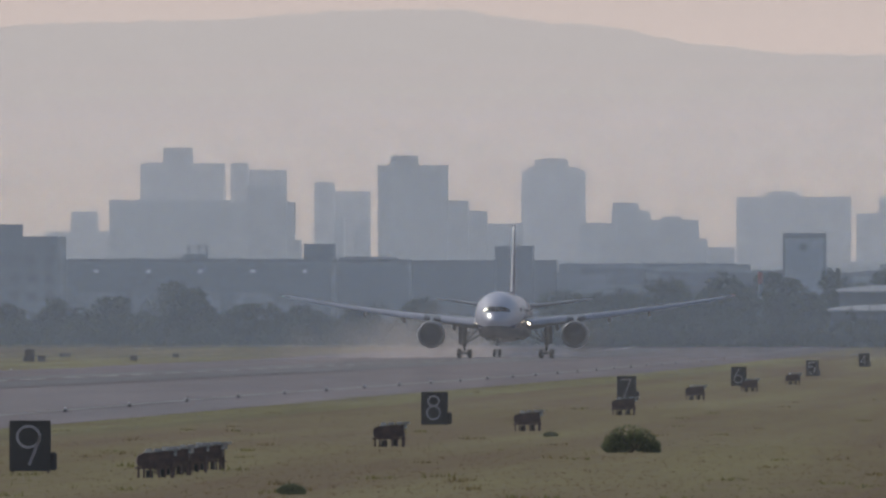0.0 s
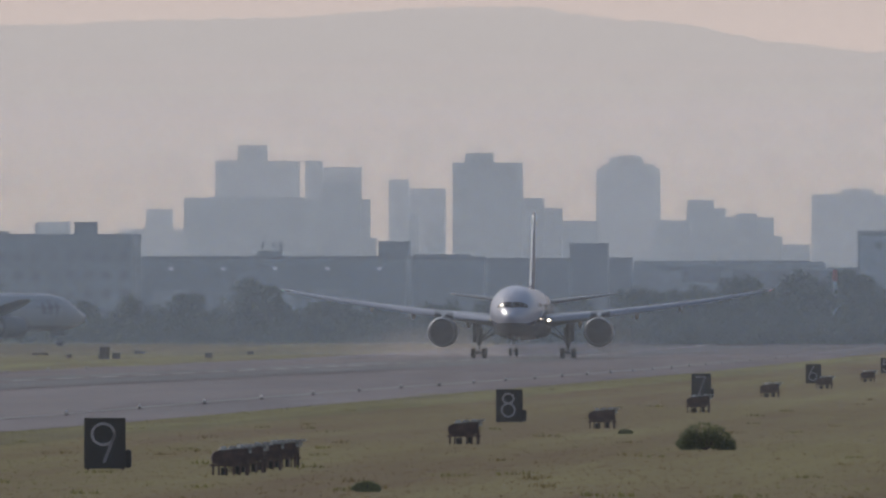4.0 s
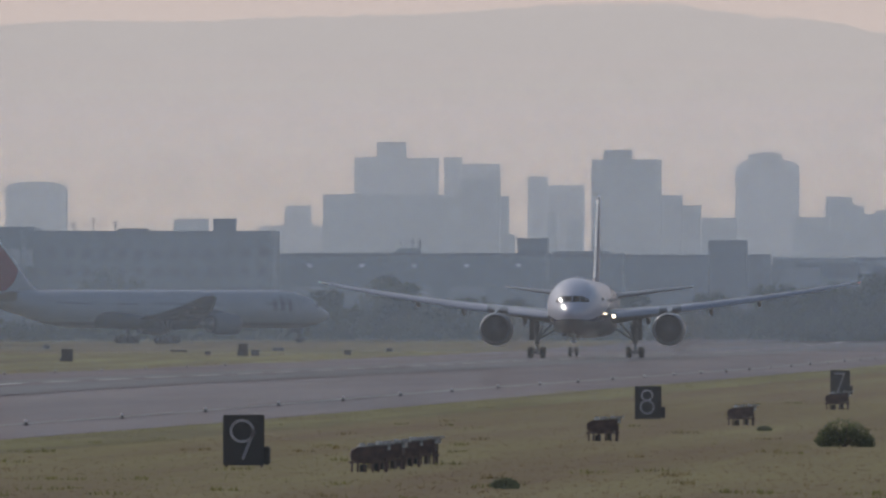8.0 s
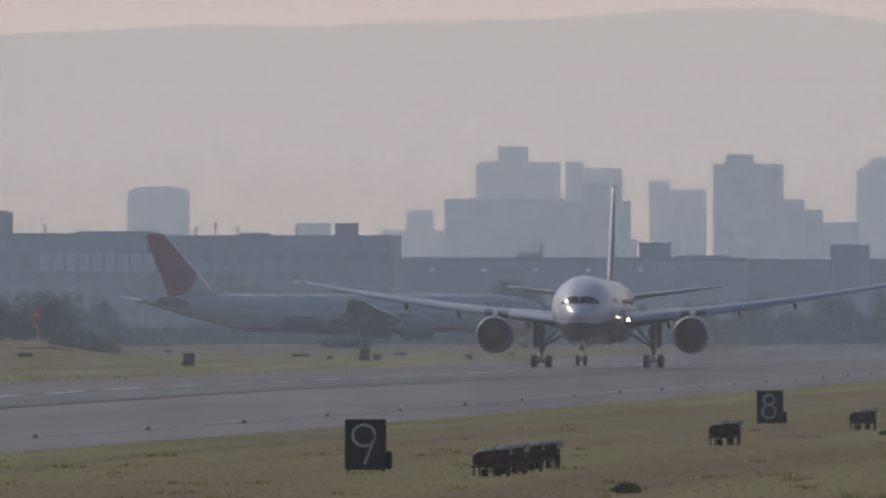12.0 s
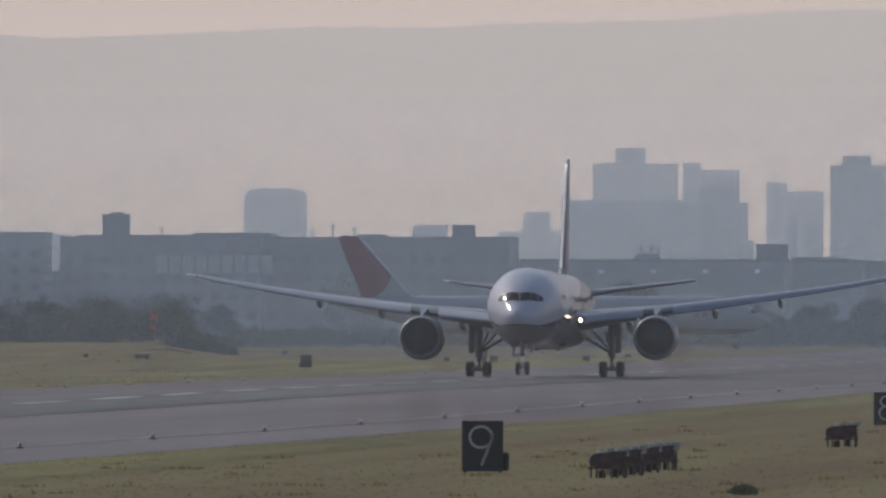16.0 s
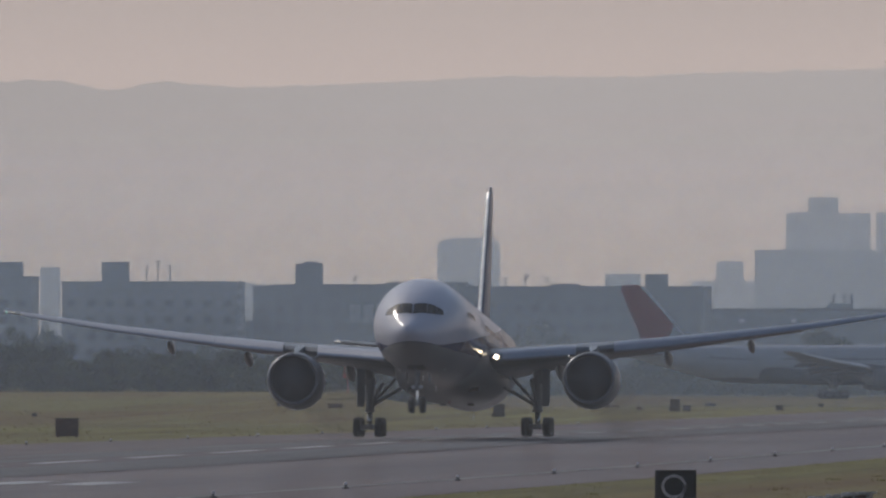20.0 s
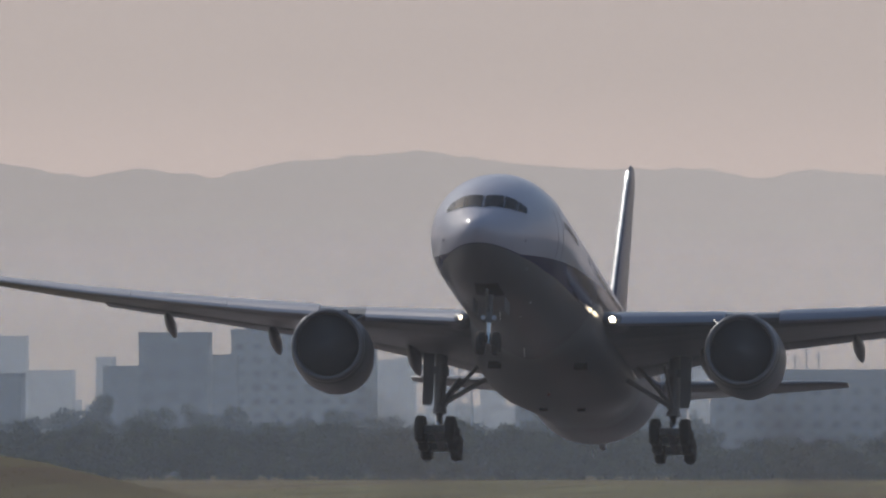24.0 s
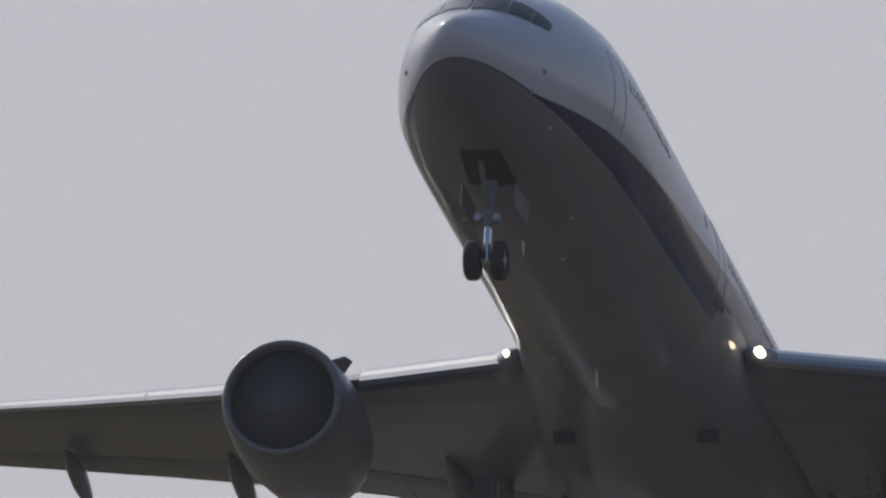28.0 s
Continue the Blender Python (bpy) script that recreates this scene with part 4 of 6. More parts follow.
def building(name, label, b0, b1, rise, away, mat, boxes=(), storey=3.0, style="band"):
    """A block with parapet, roof boxes, and its storeys' windows, between two bearings."""
    a, b = bearing(b0, away, rise), bearing(b1, away, rise)
    x0, x1, top = a.x, b.x, (a.z + b.z) / 2
    w = x1 - x0
    base = ground_z((x0 + x1) / 2, away) - 0.5
    depth = min(24, max(6, w * 0.5))
    tall = top - base
    house = holder(name, label, "building", Matrix.Translation(((x0 + x1) / 2, away, base)))
    h = w / 2
    bm = bmesh.new()
    box(bm, -h, h, 0, depth, 0, tall, bevel=0.06)
    for k in range(1, int(tall / storey)):  # projecting floor edges
        z = k * storey
        if style in ("band", "window", "balcony"):
            box(bm, -h - 0.02, h + 0.02, -0.04, 0.02, z - 0.06, z + 0.06)
    part("wall", bm, mat, house)
    bm = bmesh.new()
    t = min(0.5, storey * 0.18)
    for q in ((-h - 0.12, h + 0.12, -0.14, 0.16), (-h - 0.12, h + 0.12, depth - 0.16, depth + 0.14), (-h - 0.12, -h + 0.16, 0.17, depth - 0.17), (h - 0.16, h + 0.12, 0.17, depth - 0.17)):
        box(bm, *q, tall - 0.02, tall + t)
    part("parapet", bm, roof_mat if style in ("hangar", "plain") else mat, house)
    for c0, c1, r in boxes:
        p, q = bearing(c0, away + 1.5, r), bearing(c1, away + 1.5, r)
        bm = bmesh.new()
        mid = (x0 + x1) / 2
        box(bm, p.x - mid, q.x - mid, 1.5, 1.5 + max(3, (q.x - p.x) * 0.6), tall + 0.01, p.z - base, bevel=0.05)
        box(bm, p.x - mid - 0.1, q.x - mid + 0.1, 1.4, 1.6 + max(3, (q.x - p.x) * 0.6), p.z - base - 0.02, p.z - base + 0.14)
        part("roof_box", bm, mat, house, "plant room on the roof")
    n = int(tall / storey)
    if style == "band":
        for k in range(n):
            bm = bmesh.new()
            z = k * storey + storey * 0.36
            box(bm, -h + w * 0.05, h - w * 0.05, -0.035, 0.0, z, z + storey * 0.38)
            part("window_band", bm, window_mat if mat in (tile_mat, terminal_mat) else pale_window_mat, house)
    elif style == "balcony":
        for k in range(n):
            bm = bmesh.new()
            z = k * storey + 0.15
            box(bm, -h, h, -0.75, -0.11, z, z + storey * 0.32)
            part("balcony", bm, pale_mat, house, "light balcony parapet")
    elif style in ("window", "bigwindow"):
        step = 3.1 if style == "window" else w / 3
        cols = max(2, int(w / step))
        ww, wh = (1.5, storey * 0.42) if style == "window" else (step * 0.55, storey * 0.62)
        bm = bmesh.new()
        box(bm, -ww / 2, ww / 2, -0.05, 0.0, 0, wh)
        pane = mesh_from("window", bm, window_mat)
        for k in range(n):
            for c in range(cols):
                part_of("window", pane, house, pose(-h + w * (c + 0.5) / cols, 0, k * storey + storey * 0.3))
    elif style == "hangar":
        cols = int(w / 9)
        for c in range(cols):
            bm = bmesh.new()
            x = -h + w * (c + 0.5) / cols
            box(bm, x - 3.4, x + 3.4, -0.12, 0.0, 0.4, tall * 0.62)
            for j in range(6):
                box(bm, x - 3.4 + j * 1.3, x - 3.25 + j * 1.3, -0.18, -0.12, 0.4, tall * 0.62)
            part("hangar_door", bm, steel_mat if c % 3 else hangar_mat, house, "tall sliding hangar door")
        for c in range(cols):
            bm = bmesh.new()
            x = -h + w * (c + 0.5) / cols
            box(bm, x - 0.42, x + 0.42, -1.2, -0.5, tall * 0.86, tall * 0.86 + 0.55, bevel=0.06)
            tube(bm, (x, -0.4, tall * 0.88), (x, 0, tall * 0.88), 0.06, 0.06, 6)
            part("floodlight", bm, white_mat, house, "small floodlight under the roof edge")
    return house


building("apartment_tower", "tall pale apartment tower with a stepped crown", 56.54, 51.96, 9.69, 4380, pale_mat, ((55.29, 53.67, 10.6), (56.1, 54.92, 9.79),), 1.75, "band")
building("apartment_tower", "slim pale tower standing in haze", 51.58, 50.62, 9.72, 4400, pale_mat, (), 1.75, "band")
building("apartment_tower", "broad pale apartment tower in the haze", 50.62, 48.5, 9.35, 4410, pale_mat, (), 1.75, "band")
building("apartment_tower", "slim pale slab tower in haze", 46.97, 45.88, 8.67, 4390, pale_mat, (), 1.75, "band")
building("apartment_tower", "pale slab block beside a slim tower", 45.88, 43.86, 8.17, 4400, pale_mat, (), 1.75, "band")
building("apartment_tower", "pale round-shouldered tower standing alone", 75.77, 72.41, 8.02, 4370, pale_mat, ((75.66, 72.52, 8.2), (75.45, 72.73, 8.31), (75.1, 73.1, 8.38)), 1.75, "band")
building("apartment_tower", "wide tower with a rounded stepped crown", 35.53, 32.01, 9.29, 4250, pale_mat, ((35.22, 32.29, 9.54), (34.82, 32.95, 9.94), (34.29, 33.16, 10.04),), 1.7, "band")
building("office_block", "broad hazy office slab with a plant room", 23.66, 17.36, 7.85, 4180, concrete_mat, ((21.97, 20.23, 8.2),), 1.65, "band")
building("office_block", "hazy stepped office block", 17.05, 13.15, 6.95, 4160, concrete_mat, ((15.8, 14.4, 7.89),), 1.65, "band")
building("office_block", "low pale block in the haze", 61.78, 58.19, 5.95, 4150, pale_mat, ((60.37, 58.91, 7.08),), 1.6, "band")
building("housing_slab", "long grey housing slab in the haze", 58.26, 51.65, 7.67, 4000, concrete_mat, ((56.79, 56.1, 7.76),), 1.6, "band")
building("housing_slab", "narrow block with light balcony bands", 51.65, 50.65, 7.51, 3990, concrete_mat, (), 1.6, "balcony")
building("office_block", "grey tower block with a flat roof", 50.65, 48.53, 8.48, 3980, tile_mat, ((50.49, 48.69, 8.51),), 1.6, "band")
building("office_block", "narrow shoulder of a tower block", 48.53, 48.03, 7.57, 3985, tile_mat, (), 1.6, "band")
building("office_block", "low annexe beside a tower block", 48.03, 47.69, 5.45, 3985, tile_mat, (), 1.6, "band")
building("office_block", "thin grey flat-roofed block", 45.88, 45.32, 6.7, 4050, concrete_mat, (), 1.6, "band")
building("office_block", "small grey flat-roofed block", 44.79, 43.95, 6.27, 4050, concrete_mat, (), 1.6, "band")
building("tower_block", "dark tower block with a plant room on its roof", 43.45, 39.62, 9.6, 3740, tile_mat, ((42.76, 41.21, 10.16),), 1.5, "band")
building("tower_block", "stepped wing of a dark tower block", 39.62, 38.46, 7.64, 3760, tile_mat, (), 1.5, "band")
building("tower_block", "low wing of a dark tower block", 38.46, 37.43, 7.08, 3770, tile_mat, (), 1.5, "band")
building("office_block", "grey block behind the runway", 37.43, 35.44, 6.39, 3900, concrete_mat, (), 1.5, "band")
building("office_block", "grey block in the haze", 32.32, 30.3, 6.42, 3950, concrete_mat, (), 1.55, "band")
building("office_block", "grey tower with a stepped side", 30.55, 28.4, 7.08, 4000, concrete_mat, ((30.5, 29.05, 7.57),), 1.6, "band")
building("office_block", "wide grey flat-roofed block", 28.43, 25.75, 6.58, 3960, concrete_mat, (), 1.55, "band")
building("office_block", "dark narrow tower block in haze", 27.8, 26.68, 6.79, 3700, tile_mat, (), 1.5, "band")
building("office_block", "low dark building with a long flat roof", 31.17, 25.31, 5.55, 3650, tile_mat, (), 1.5, "band")
building("office_block", "low grey flat-roofed block", 25.31, 23.75, 5.08, 3900, concrete_mat, (), 1.5, "band")
building("warehouse", "pale grey building with dark corner frames and a round emblem", 21.1, 18.7, 5.77, 3330, signboard_mat, (), 3.0, "plain")
building("hangar_annexe", "dark rooftop block of a hangar", 47.53, 45.85, 5.27, 3290, tile_mat, (), 1.2, "band")
building("office_block", "dark square block behind the field", 37.0, 34.88, 5.14, 3380, tile_mat, (), 1.5, "band")
building("office_block", "low dark flat-roofed block", 34.88, 33.57, 4.36, 3400, tile_mat, (), 1.5, "band")
building("hangar", "long low hangar with a flat dark roof edge", 66.14, 46.01, 4.36, 3260, hangar_mat, ((54.23, 52.86, 4.74),), 3.4, "hangar")
building("shed", "low shed with a pale sloping roof", 46.01, 41.7, 4.33, 3300, hangar_mat, ((45.57, 42.45, 4.58),), 3.0, "plain")
building("shed", "long low dark flat shed", 41.7, 37.0, 4.27, 3360, tile_mat, (), 3.0, "plain")
building("terminal_building", "long grey terminal building with roof structures", 78.58, 61.09, 5.58, 3200, terminal_mat, ((78.58, 74.21, 5.92), (64.3, 63.06, 6.36), (69.54, 67.92, 5.83),), 3.3, "window")
building("office_block", "pale flat-roofed block behind the terminal", 66.48, 64.61, 6.33, 3900, pale_mat, (), 1.6, "band")
building("terminal_building", "grey terminal wing with a roof tower", 85.93, 74.87, 5.6, 3190, terminal_mat, ((85.0, 76.5, 5.8), (83.6, 82.13, 6.94),), 3.3, "window")
building("terminal_building", "low link of a terminal building", 74.87, 73.93, 5.69, 3215, terminal_mat, (), 3.3, "plain")
building("office_block", "pale block seen through a gap", 86.65, 85.47, 5.78, 4100, pale_mat, ((86.4, 85.84, 5.88),), 1.6, "band")
building("apartment_block", "long grey apartment block with balconies at its end", 96.47, 86.8, 5.85, 3140, concrete_mat, ((94.29, 92.82, 7.03),), 2.9, "window")
building("apartment_block", "long grey apartment block with a stair tower", 107.22, 98.18, 6.12, 3150, concrete_mat, ((100.05, 98.68, 7.03), (104.73, 103.33, 6.94),), 2.9, "window")
building("office_block", "small pale block in the haze", 97.62, 96.69, 6.72, 4000, pale_mat, (), 1.6, "band")
building("office_block", "pale distant flat-roofed block", 109.15, 107.91, 6.79, 4000, pale_mat, (), 1.6, "band")
building("office_block", "pale distant flat-roofed block", 97.68, 96.69, 6.61, 4050, pale_mat, (), 1.6, "band")
building("office_block", "pale distant flat-roofed block", 111.96, 110.78, 5.98, 3900, pale_mat, (), 1.6, "band")
building("office_block", "small grey flat-roofed block", 113.83, 112.86, 6.17, 3850, concrete_mat, (), 1.6, "band")
building("office_block", "small grey flat-roofed block", 116.01, 114.89, 6.42, 3900, concrete_mat, (), 1.6, "band")
building("apartment_building", "stepped grey apartment building with side balconies", 122.9, 115.26, 8.1, 3420, concrete_mat, ((122.09, 120.69, 9.48), (120.69, 117.13, 8.82), (117.13, 116.26, 8.32),), 2.6, "window")
building("office_building", "square building with large window openings", 128.01, 124.18, 7.92, 3250, terminal_mat, (), 4.2, "bigwindow")
building("office_block", "low grey annexe of an office", 124.18, 122.62, 6.7, 3400, concrete_mat, (), 2.6, "band")
building("office_block", "low grey flat-roofed building", 129.98, 128.01, 6.08, 3350, concrete_mat, (), 2.6, "band")
building("office_block", "pale square block in the haze", 136.37, 134.25, 7.79, 3950, pale_mat, (), 1.6, "band")
building("office_block", "small grey flat-roofed block", 130.38, 129.45, 6.64, 3600, concrete_mat, (), 1.6, "band")
building("shed", "low grey flat-roofed shed", 137.61, 134.49, 5.67, 3300, concrete_mat, (), 2.6, "plain")
building("office_block", "low pale flat-roofed block", 134.18, 131.69, 5.89, 3700, pale_mat, (), 1.6, "band")
building("office_block", "grey concrete housing block", 124.21, 121.4, 6.14, 3500, concrete_mat, (), 2.0, "band")
building("office_block", "grey concrete housing block", 115.86, 112.83, 6.45, 3600, concrete_mat, ((113.92, 112.89, 6.64),), 2.0, "band")
building("shed", "low grey flat-roofed hall", 88.21, 84.47, 3.7, 3300, hangar_mat, (), 3.0, "plain")
building("office_block", "dark square flat-roofed block", 154.54, 153.48, 7.79, 3500, tile_mat, (), 2.0, "band")


def white_roof_shed(b0, b1, eaves, ridge, away):
    a, b = bearing(b0, away, eaves), bearing(b1, away, eaves)
    base = ground_z(a.x, away) - 0.3
    w, tall, top = (b.x - a.x) / 2, a.z - base, bearing(b0, away, ridge).z - base
    shed = holder("shed", "low dark shed with a white sheet roof beside trees", "building", Matrix.Translation(((a.x + b.x) / 2, away, base)), "white-roofed sheds")
    bm = bmesh.new()
    box(bm, -w, w, 0, 9, 0, tall, bevel=0.05)
    part("wall", bm, tile_mat, shed)
    for y0, y1 in ((-0.6, 4.5), (9.6, 4.5)):
        bm = bmesh.new()
        n = 12
        rings = []
        for k in range(n + 1):
            u = -1 + 2 * k / n
            sag = (top - tall) * max(0.25, 1 - 0.6 * u * u)
            rings.append([(u * (w + 0.5), y0, tall + 0.02), (u * (w + 0.5), y1, tall + sag), (u * (w + 0.5), y1, tall + sag + 0.12), (u * (w + 0.5), y0, tall + 0.16)])
        loft(bm, rings if y0 < y1 else [r[::-1] for r in rings])
        part("roof_slope", bm, pale_mat, shed, "white sheet roof")


white_roof_shed(18.0, 12.4, 2.66, 3.02, 3040)
white_roof_shed(18.5, 12.0, 1.62, 1.95, 3026)

# light end balconies of the long apartment block
for o in [k for k in bpy.data.objects if k.name.startswith("apartment_block")]:
    if abs(o.location.y - 3140) < 1:
        right = bearing(86.8, 3140).x - o.location.x
        for k in range(6):
            bm = bmesh.new()
            z = bearing(86.8, 3140, 5.6 - 0.66 * k).z - o.location.z
            box(bm, right + 0.01, right + 0.85, -0.4, 3.0, z - 0.95, z, bevel=0.03)
            part("end_balcony", bm, pale_mat, o, "light end balcony")
# a row of pale bays between dark piers on the terminal wing, and the cap of its roof tower
for o in [k for k in bpy.data.objects if k.name.startswith("terminal_building")]:
    if abs(o.location.y - 3190) < 1:
        for k in range(9):
            p, q = bearing(80.6 - 0.72 * k, 3190, 4.72), bearing(80.6 - 0.72 * k - 0.60, 3190, 3.75)
            bm = bmesh.new()
            box(bm, p.x - o.location.x, q.x - o.location.x, -0.16, -0.07, q.z - o.location.z, p.z - o.location.z, bevel=0.02)
            part("bay_panel", bm, pale_mat, o, "pale bay panel")
        p, q = bearing(83.2, 3190, 6.94), bearing(82.5, 3190, 7.1)
        bm = bmesh.new()
        box(bm, p.x - o.location.x, q.x - o.location.x, 2.2, 6, p.z - o.location.z + 0.13, q.z - o.location.z, bevel=0.05)
        part("roof_cap", bm, roof_mat, o)
# dark frame and round emblem of the pale warehouse
for o in [k for k in bpy.data.objects if k.name.startswith("warehouse")]:
    p, q = bearing(21.1, 3330, 5.77), bearing(18.7, 3330, 3.6)
    x0, x1, z1, z0 = p.x - o.location.x, q.x - o.location.x, p.z - o.location.z, q.z - o.location.z
    for name, a in (("frame_post", (x0, x0 + 0.4, z0, z1 - 0.45)), ("frame_post", (x1 - 0.4, x1, z0, z1 - 0.45)), ("frame_beam", (x0, x1, z1 - 0.44, z1))):
        bm = bmesh.new()
        box(bm, a[0], a[1], -0.3, -0.16, a[2], a[3], bevel=0.02)
        part(name, bm, tile_mat, o, "dark frame")
    bm = bmesh.new()
    lathe(bm, ((-0.25, 0.001), (-0.25, 0.72), (-0.14, 0.72)), 24, "y", ((x0 + x1) / 2 - 0.2, 0, z1 - 2.1))
    part("emblem", bm, window_mat, o, "plain dark round emblem")

# low houses that fill the town between the blocks, too many to count
rng = random.Random(21)
bm = bmesh.new()
for k in range(520):
    bb, away = 4 + rng.random() * 165, 3640 + rng.random() * 520
    p = bearing(bb, away, 1.8 + 2.6 * rng.random() ** 1.6)
    base = ground_z(p.x, away) - 0.5
    w = 2.5 + 6 * rng.random()
    box(bm, p.x - w, p.x + w, away, away + 8, base, p.z, mat=rng.randrange(3))
for k in range(190):
    bb, away = 4 + rng.random() * 41, 3400 + rng.random() * 140
    p = bearing(bb, away, 2.3 + 2.0 * rng.random() ** 1.3)
    base = ground_z(p.x, away) - 0.5
    w = 4 + 8 * rng.random()
    box(bm, p.x - w, p.x + w, away, away + 9, base, p.z, mat=rng.randrange(2))
thing("low_houses", bm, [concrete_mat, tile_mat, pale_mat], "low grey town houses packed between taller blocks", "houses", kind="stuff")

# gabled hall, hoarding, chimneys, lattice mast, roof aerials
a, p, b = bearing(140.92, 3250, 6.67), bearing(139.42, 3250, 7.14), bearing(137.74, 3250, 6.67)
base = ground_z(p.x, 3250) - 0.5
hall = holder("gabled_hall", "dark gabled hall beside low sheds", "building", Matrix.Translation((p.x, 3250, base)))
bm = bmesh.new()
rings = []
for y in (0, 14):
    rings.append([(a.x - p.x, y, 0), (b.x - p.x, y, 0), (b.x - p.x, y, b.z - base), (0, y, p.z - base), (a.x - p.x, y, a.z - base)])
loft(bm, rings)
part("wall", bm, tile_mat, hall)
for s, e in ((-1, a), (1, b)):
    bm = bmesh.new()
    loft(bm, [[(0, y, p.z - base + 0.05), ((e.x - p.x) * 1.05, y, e.z - base - 0.03), ((e.x - p.x) * 1.05, y, e.z - base + 0.15), (0, y, p.z - base + 0.28)] for y in (-0.5, 14.5)])
    part("roof_slope", bm, roof_mat, hall)

a, b = bearing(148.9, 3150, 9.6), bearing(146.43, 3150, 9.6)
base = ground_z(a.x, 3150) - 0.3
w, tall = b.x - a.x, a.z - base
board = holder("hoarding", "tall blue-grey hoarding on a steel frame", "billboard", Matrix.Translation((a.x, 3150, base)))
bm = bmesh.new()
box(bm, 0, w, 0, 0.5, tall - 9.2, tall, bevel=0.05)
part("panel", bm, signboard_mat, board, "blank blue-grey panel")
for k in range(5):
    bm = bmesh.new()
    box(bm, -2.4, -0.05, 0.9, 1.2, tall - 9.2 + k * 1.84, tall - 9.2 + k * 1.84 + 0.9)
    part("side_stripe", bm, red_steel_mat if k % 2 else pale_mat, board, "red and white side panel")
for x in (-2.2, -0.2, w * 0.3, w * 0.7, w - 0.2):
    bm = bmesh.new()
    tube(bm, (x, 0.7, 0), (x, 0.7, tall + (1.9 if x < 0 or x > w - 1 else 0)), 0.14, 0.14, 8)
    part("post", bm, steel_mat, board)
building("sign_block", "low block that carries a hoarding", 150.6, 145.6, 5.7, 3170, concrete_mat, (), 2.6, "band")

for bb, r, wide in ((144.84, 7.51, 0.42), (142.29, 7.51, 0.40), (145.5, 6.9, 0.35), (143.6, 6.6, 0.35)):
    p = bearing(bb, 3240, r)
    base = ground_z(p.x, 3240) - 0.3
    ch = holder("chimney", "thin red and white steel chimney", "chimney", Matrix.Translation((p.x, 3240, base)), "chimneys behind the field")
    n = 7
    for k in range(n):
        bm = bmesh.new()
        z0, z1 = (p.z - base) * k / n, (p.z - base) * (k + 1) / n
        tube(bm, (0, 0, z0), (0, 0, z1), wide * (1.25 - 0.35 * k / n), wide * (1.22 - 0.35 * (k + 1) / n), 10)
        part("section", bm, red_steel_mat if k % 2 else pale_mat, ch)

p = bearing(110.0, 3350, 9.29)
base = ground_z(p.x, 3350) - 0.3
mast = holder("lattice_mast", "steel lattice radio mast with round platforms", "radio mast", Matrix.Translation((p.x, 3350, base)))
tall = p.z - base
for sx in (-1, 1):
    for sy in (-1, 1):
        bm = bmesh.new()
        tube(bm, (sx * 1.7, sy * 1.7, 0), (sx * 0.8, sy * 0.8, tall * 0.94), 0.10, 0.08, 6)
        part("leg", bm, steel_mat, mast)
n = 12
for k in range(n):
    bm = bmesh.new()
    z0, z1 = tall * 0.92 * k / n, tall * 0.92 * (k + 1) / n
    r0, r1 = 1.7 - 0.9 * k / n, 1.7 - 0.9 * (k + 1) / n
    for s in (-1, 1):
        tube(bm, (-r0, s * r0, z0), (r1, s * r1, z1), 0.06, 0.06, 5)
        tube(bm, (r0, s * r0, z0), (-r1, s * r1, z1), 0.06, 0.06, 5)
        tube(bm, (s * r0, -r0, z0), (s * r1, r1, z1), 0.06, 0.06, 5)
    part("brace", bm, steel_mat, mast)
for z, r in ((0.52, 1.9), (0.72, 1.8), (0.93, 1.7)):
    bm = bmesh.new()
    lathe(bm, ((tall * z, r), (tall * z + 0.15, r), (tall * z + 0.15, 0.3), (tall * z, 0.3), (tall * z, r)), 16, "z")
    for k in range(8):
        c, s = math.cos(k * math.tau / 8), math.sin(k * math.tau / 8)
        box(bm, c * r - 0.25, c * r + 0.25, s * r - 0.15, s * r + 0.15, tall * z + 0.1, tall * z + 1.5)
    part("platform", bm, steel_mat, mast, "round platform with aerials")
for bb, away, z0, h in ((91.17, 3160, 0, 3.6), (90.5, 3160, 0, 2.8), (91.8, 3160, 0, 2.5), (72.0, 3220, 0, 2.6), (70.9, 3220, 0, 3.2), (69.7, 3220, 0, 2.7), (66.4, 3220, 0, 2.4), (94.0, 3160, 0, 2.2), (80.3, 3220, 0, 3.0)):
    q = bearing(bb, away, 6.05 if away < 3200 else 5.45)
    bm = bmesh.new()
    tube(bm, (0, 0, -2.0), (0, 0, h), 0.13, 0.09, 6)
    for k in range(3):
        tube(bm, (-0.7 + 0.12 * k, 0, h - 0.3 - 0.4 * k), (0.7 - 0.12 * k, 0, h - 0.3 - 0.4 * k), 0.07, 0.07, 5)
    thing("roof_aerial", bm, steel_mat, "thin steel aerial standing on a flat roof", "aerial", Matrix.Translation(q), "roof aerials")
# three stub masts on the hangar roof
for bb in (53.9, 53.3, 52.9):
    q = bearing(bb, 3262, 8.75 - 0.0)
    q.z = bearing(bb, 3262, 4.7).z
    bm = bmesh.new()
    tube(bm, (0, 0, -1.2), (0, 0, 1.9), 0.16, 0.14, 8)
    box(bm, -0.28, 0.28, -0.2, 0.2, 0.9, 1.9, bevel=0.04)
    thing("roof_vent", bm, roof_mat, "stubby dark vent stack on the hangar roof", "vent", Matrix.Translation(q), "vent stacks")

# ---- trees and scrub ----
leaf_mat = material("dark_foliage", (0.045, 0.06, 0.028), 0.85, vary=0.4, scale=0.25, fine=2.0, second=(0.085, 0.105, 0.04), spec=0.2)
bark_mat = material("bark", (0.07, 0.055, 0.04), 0.95, vary=0.25, scale=1.5, fine=9)


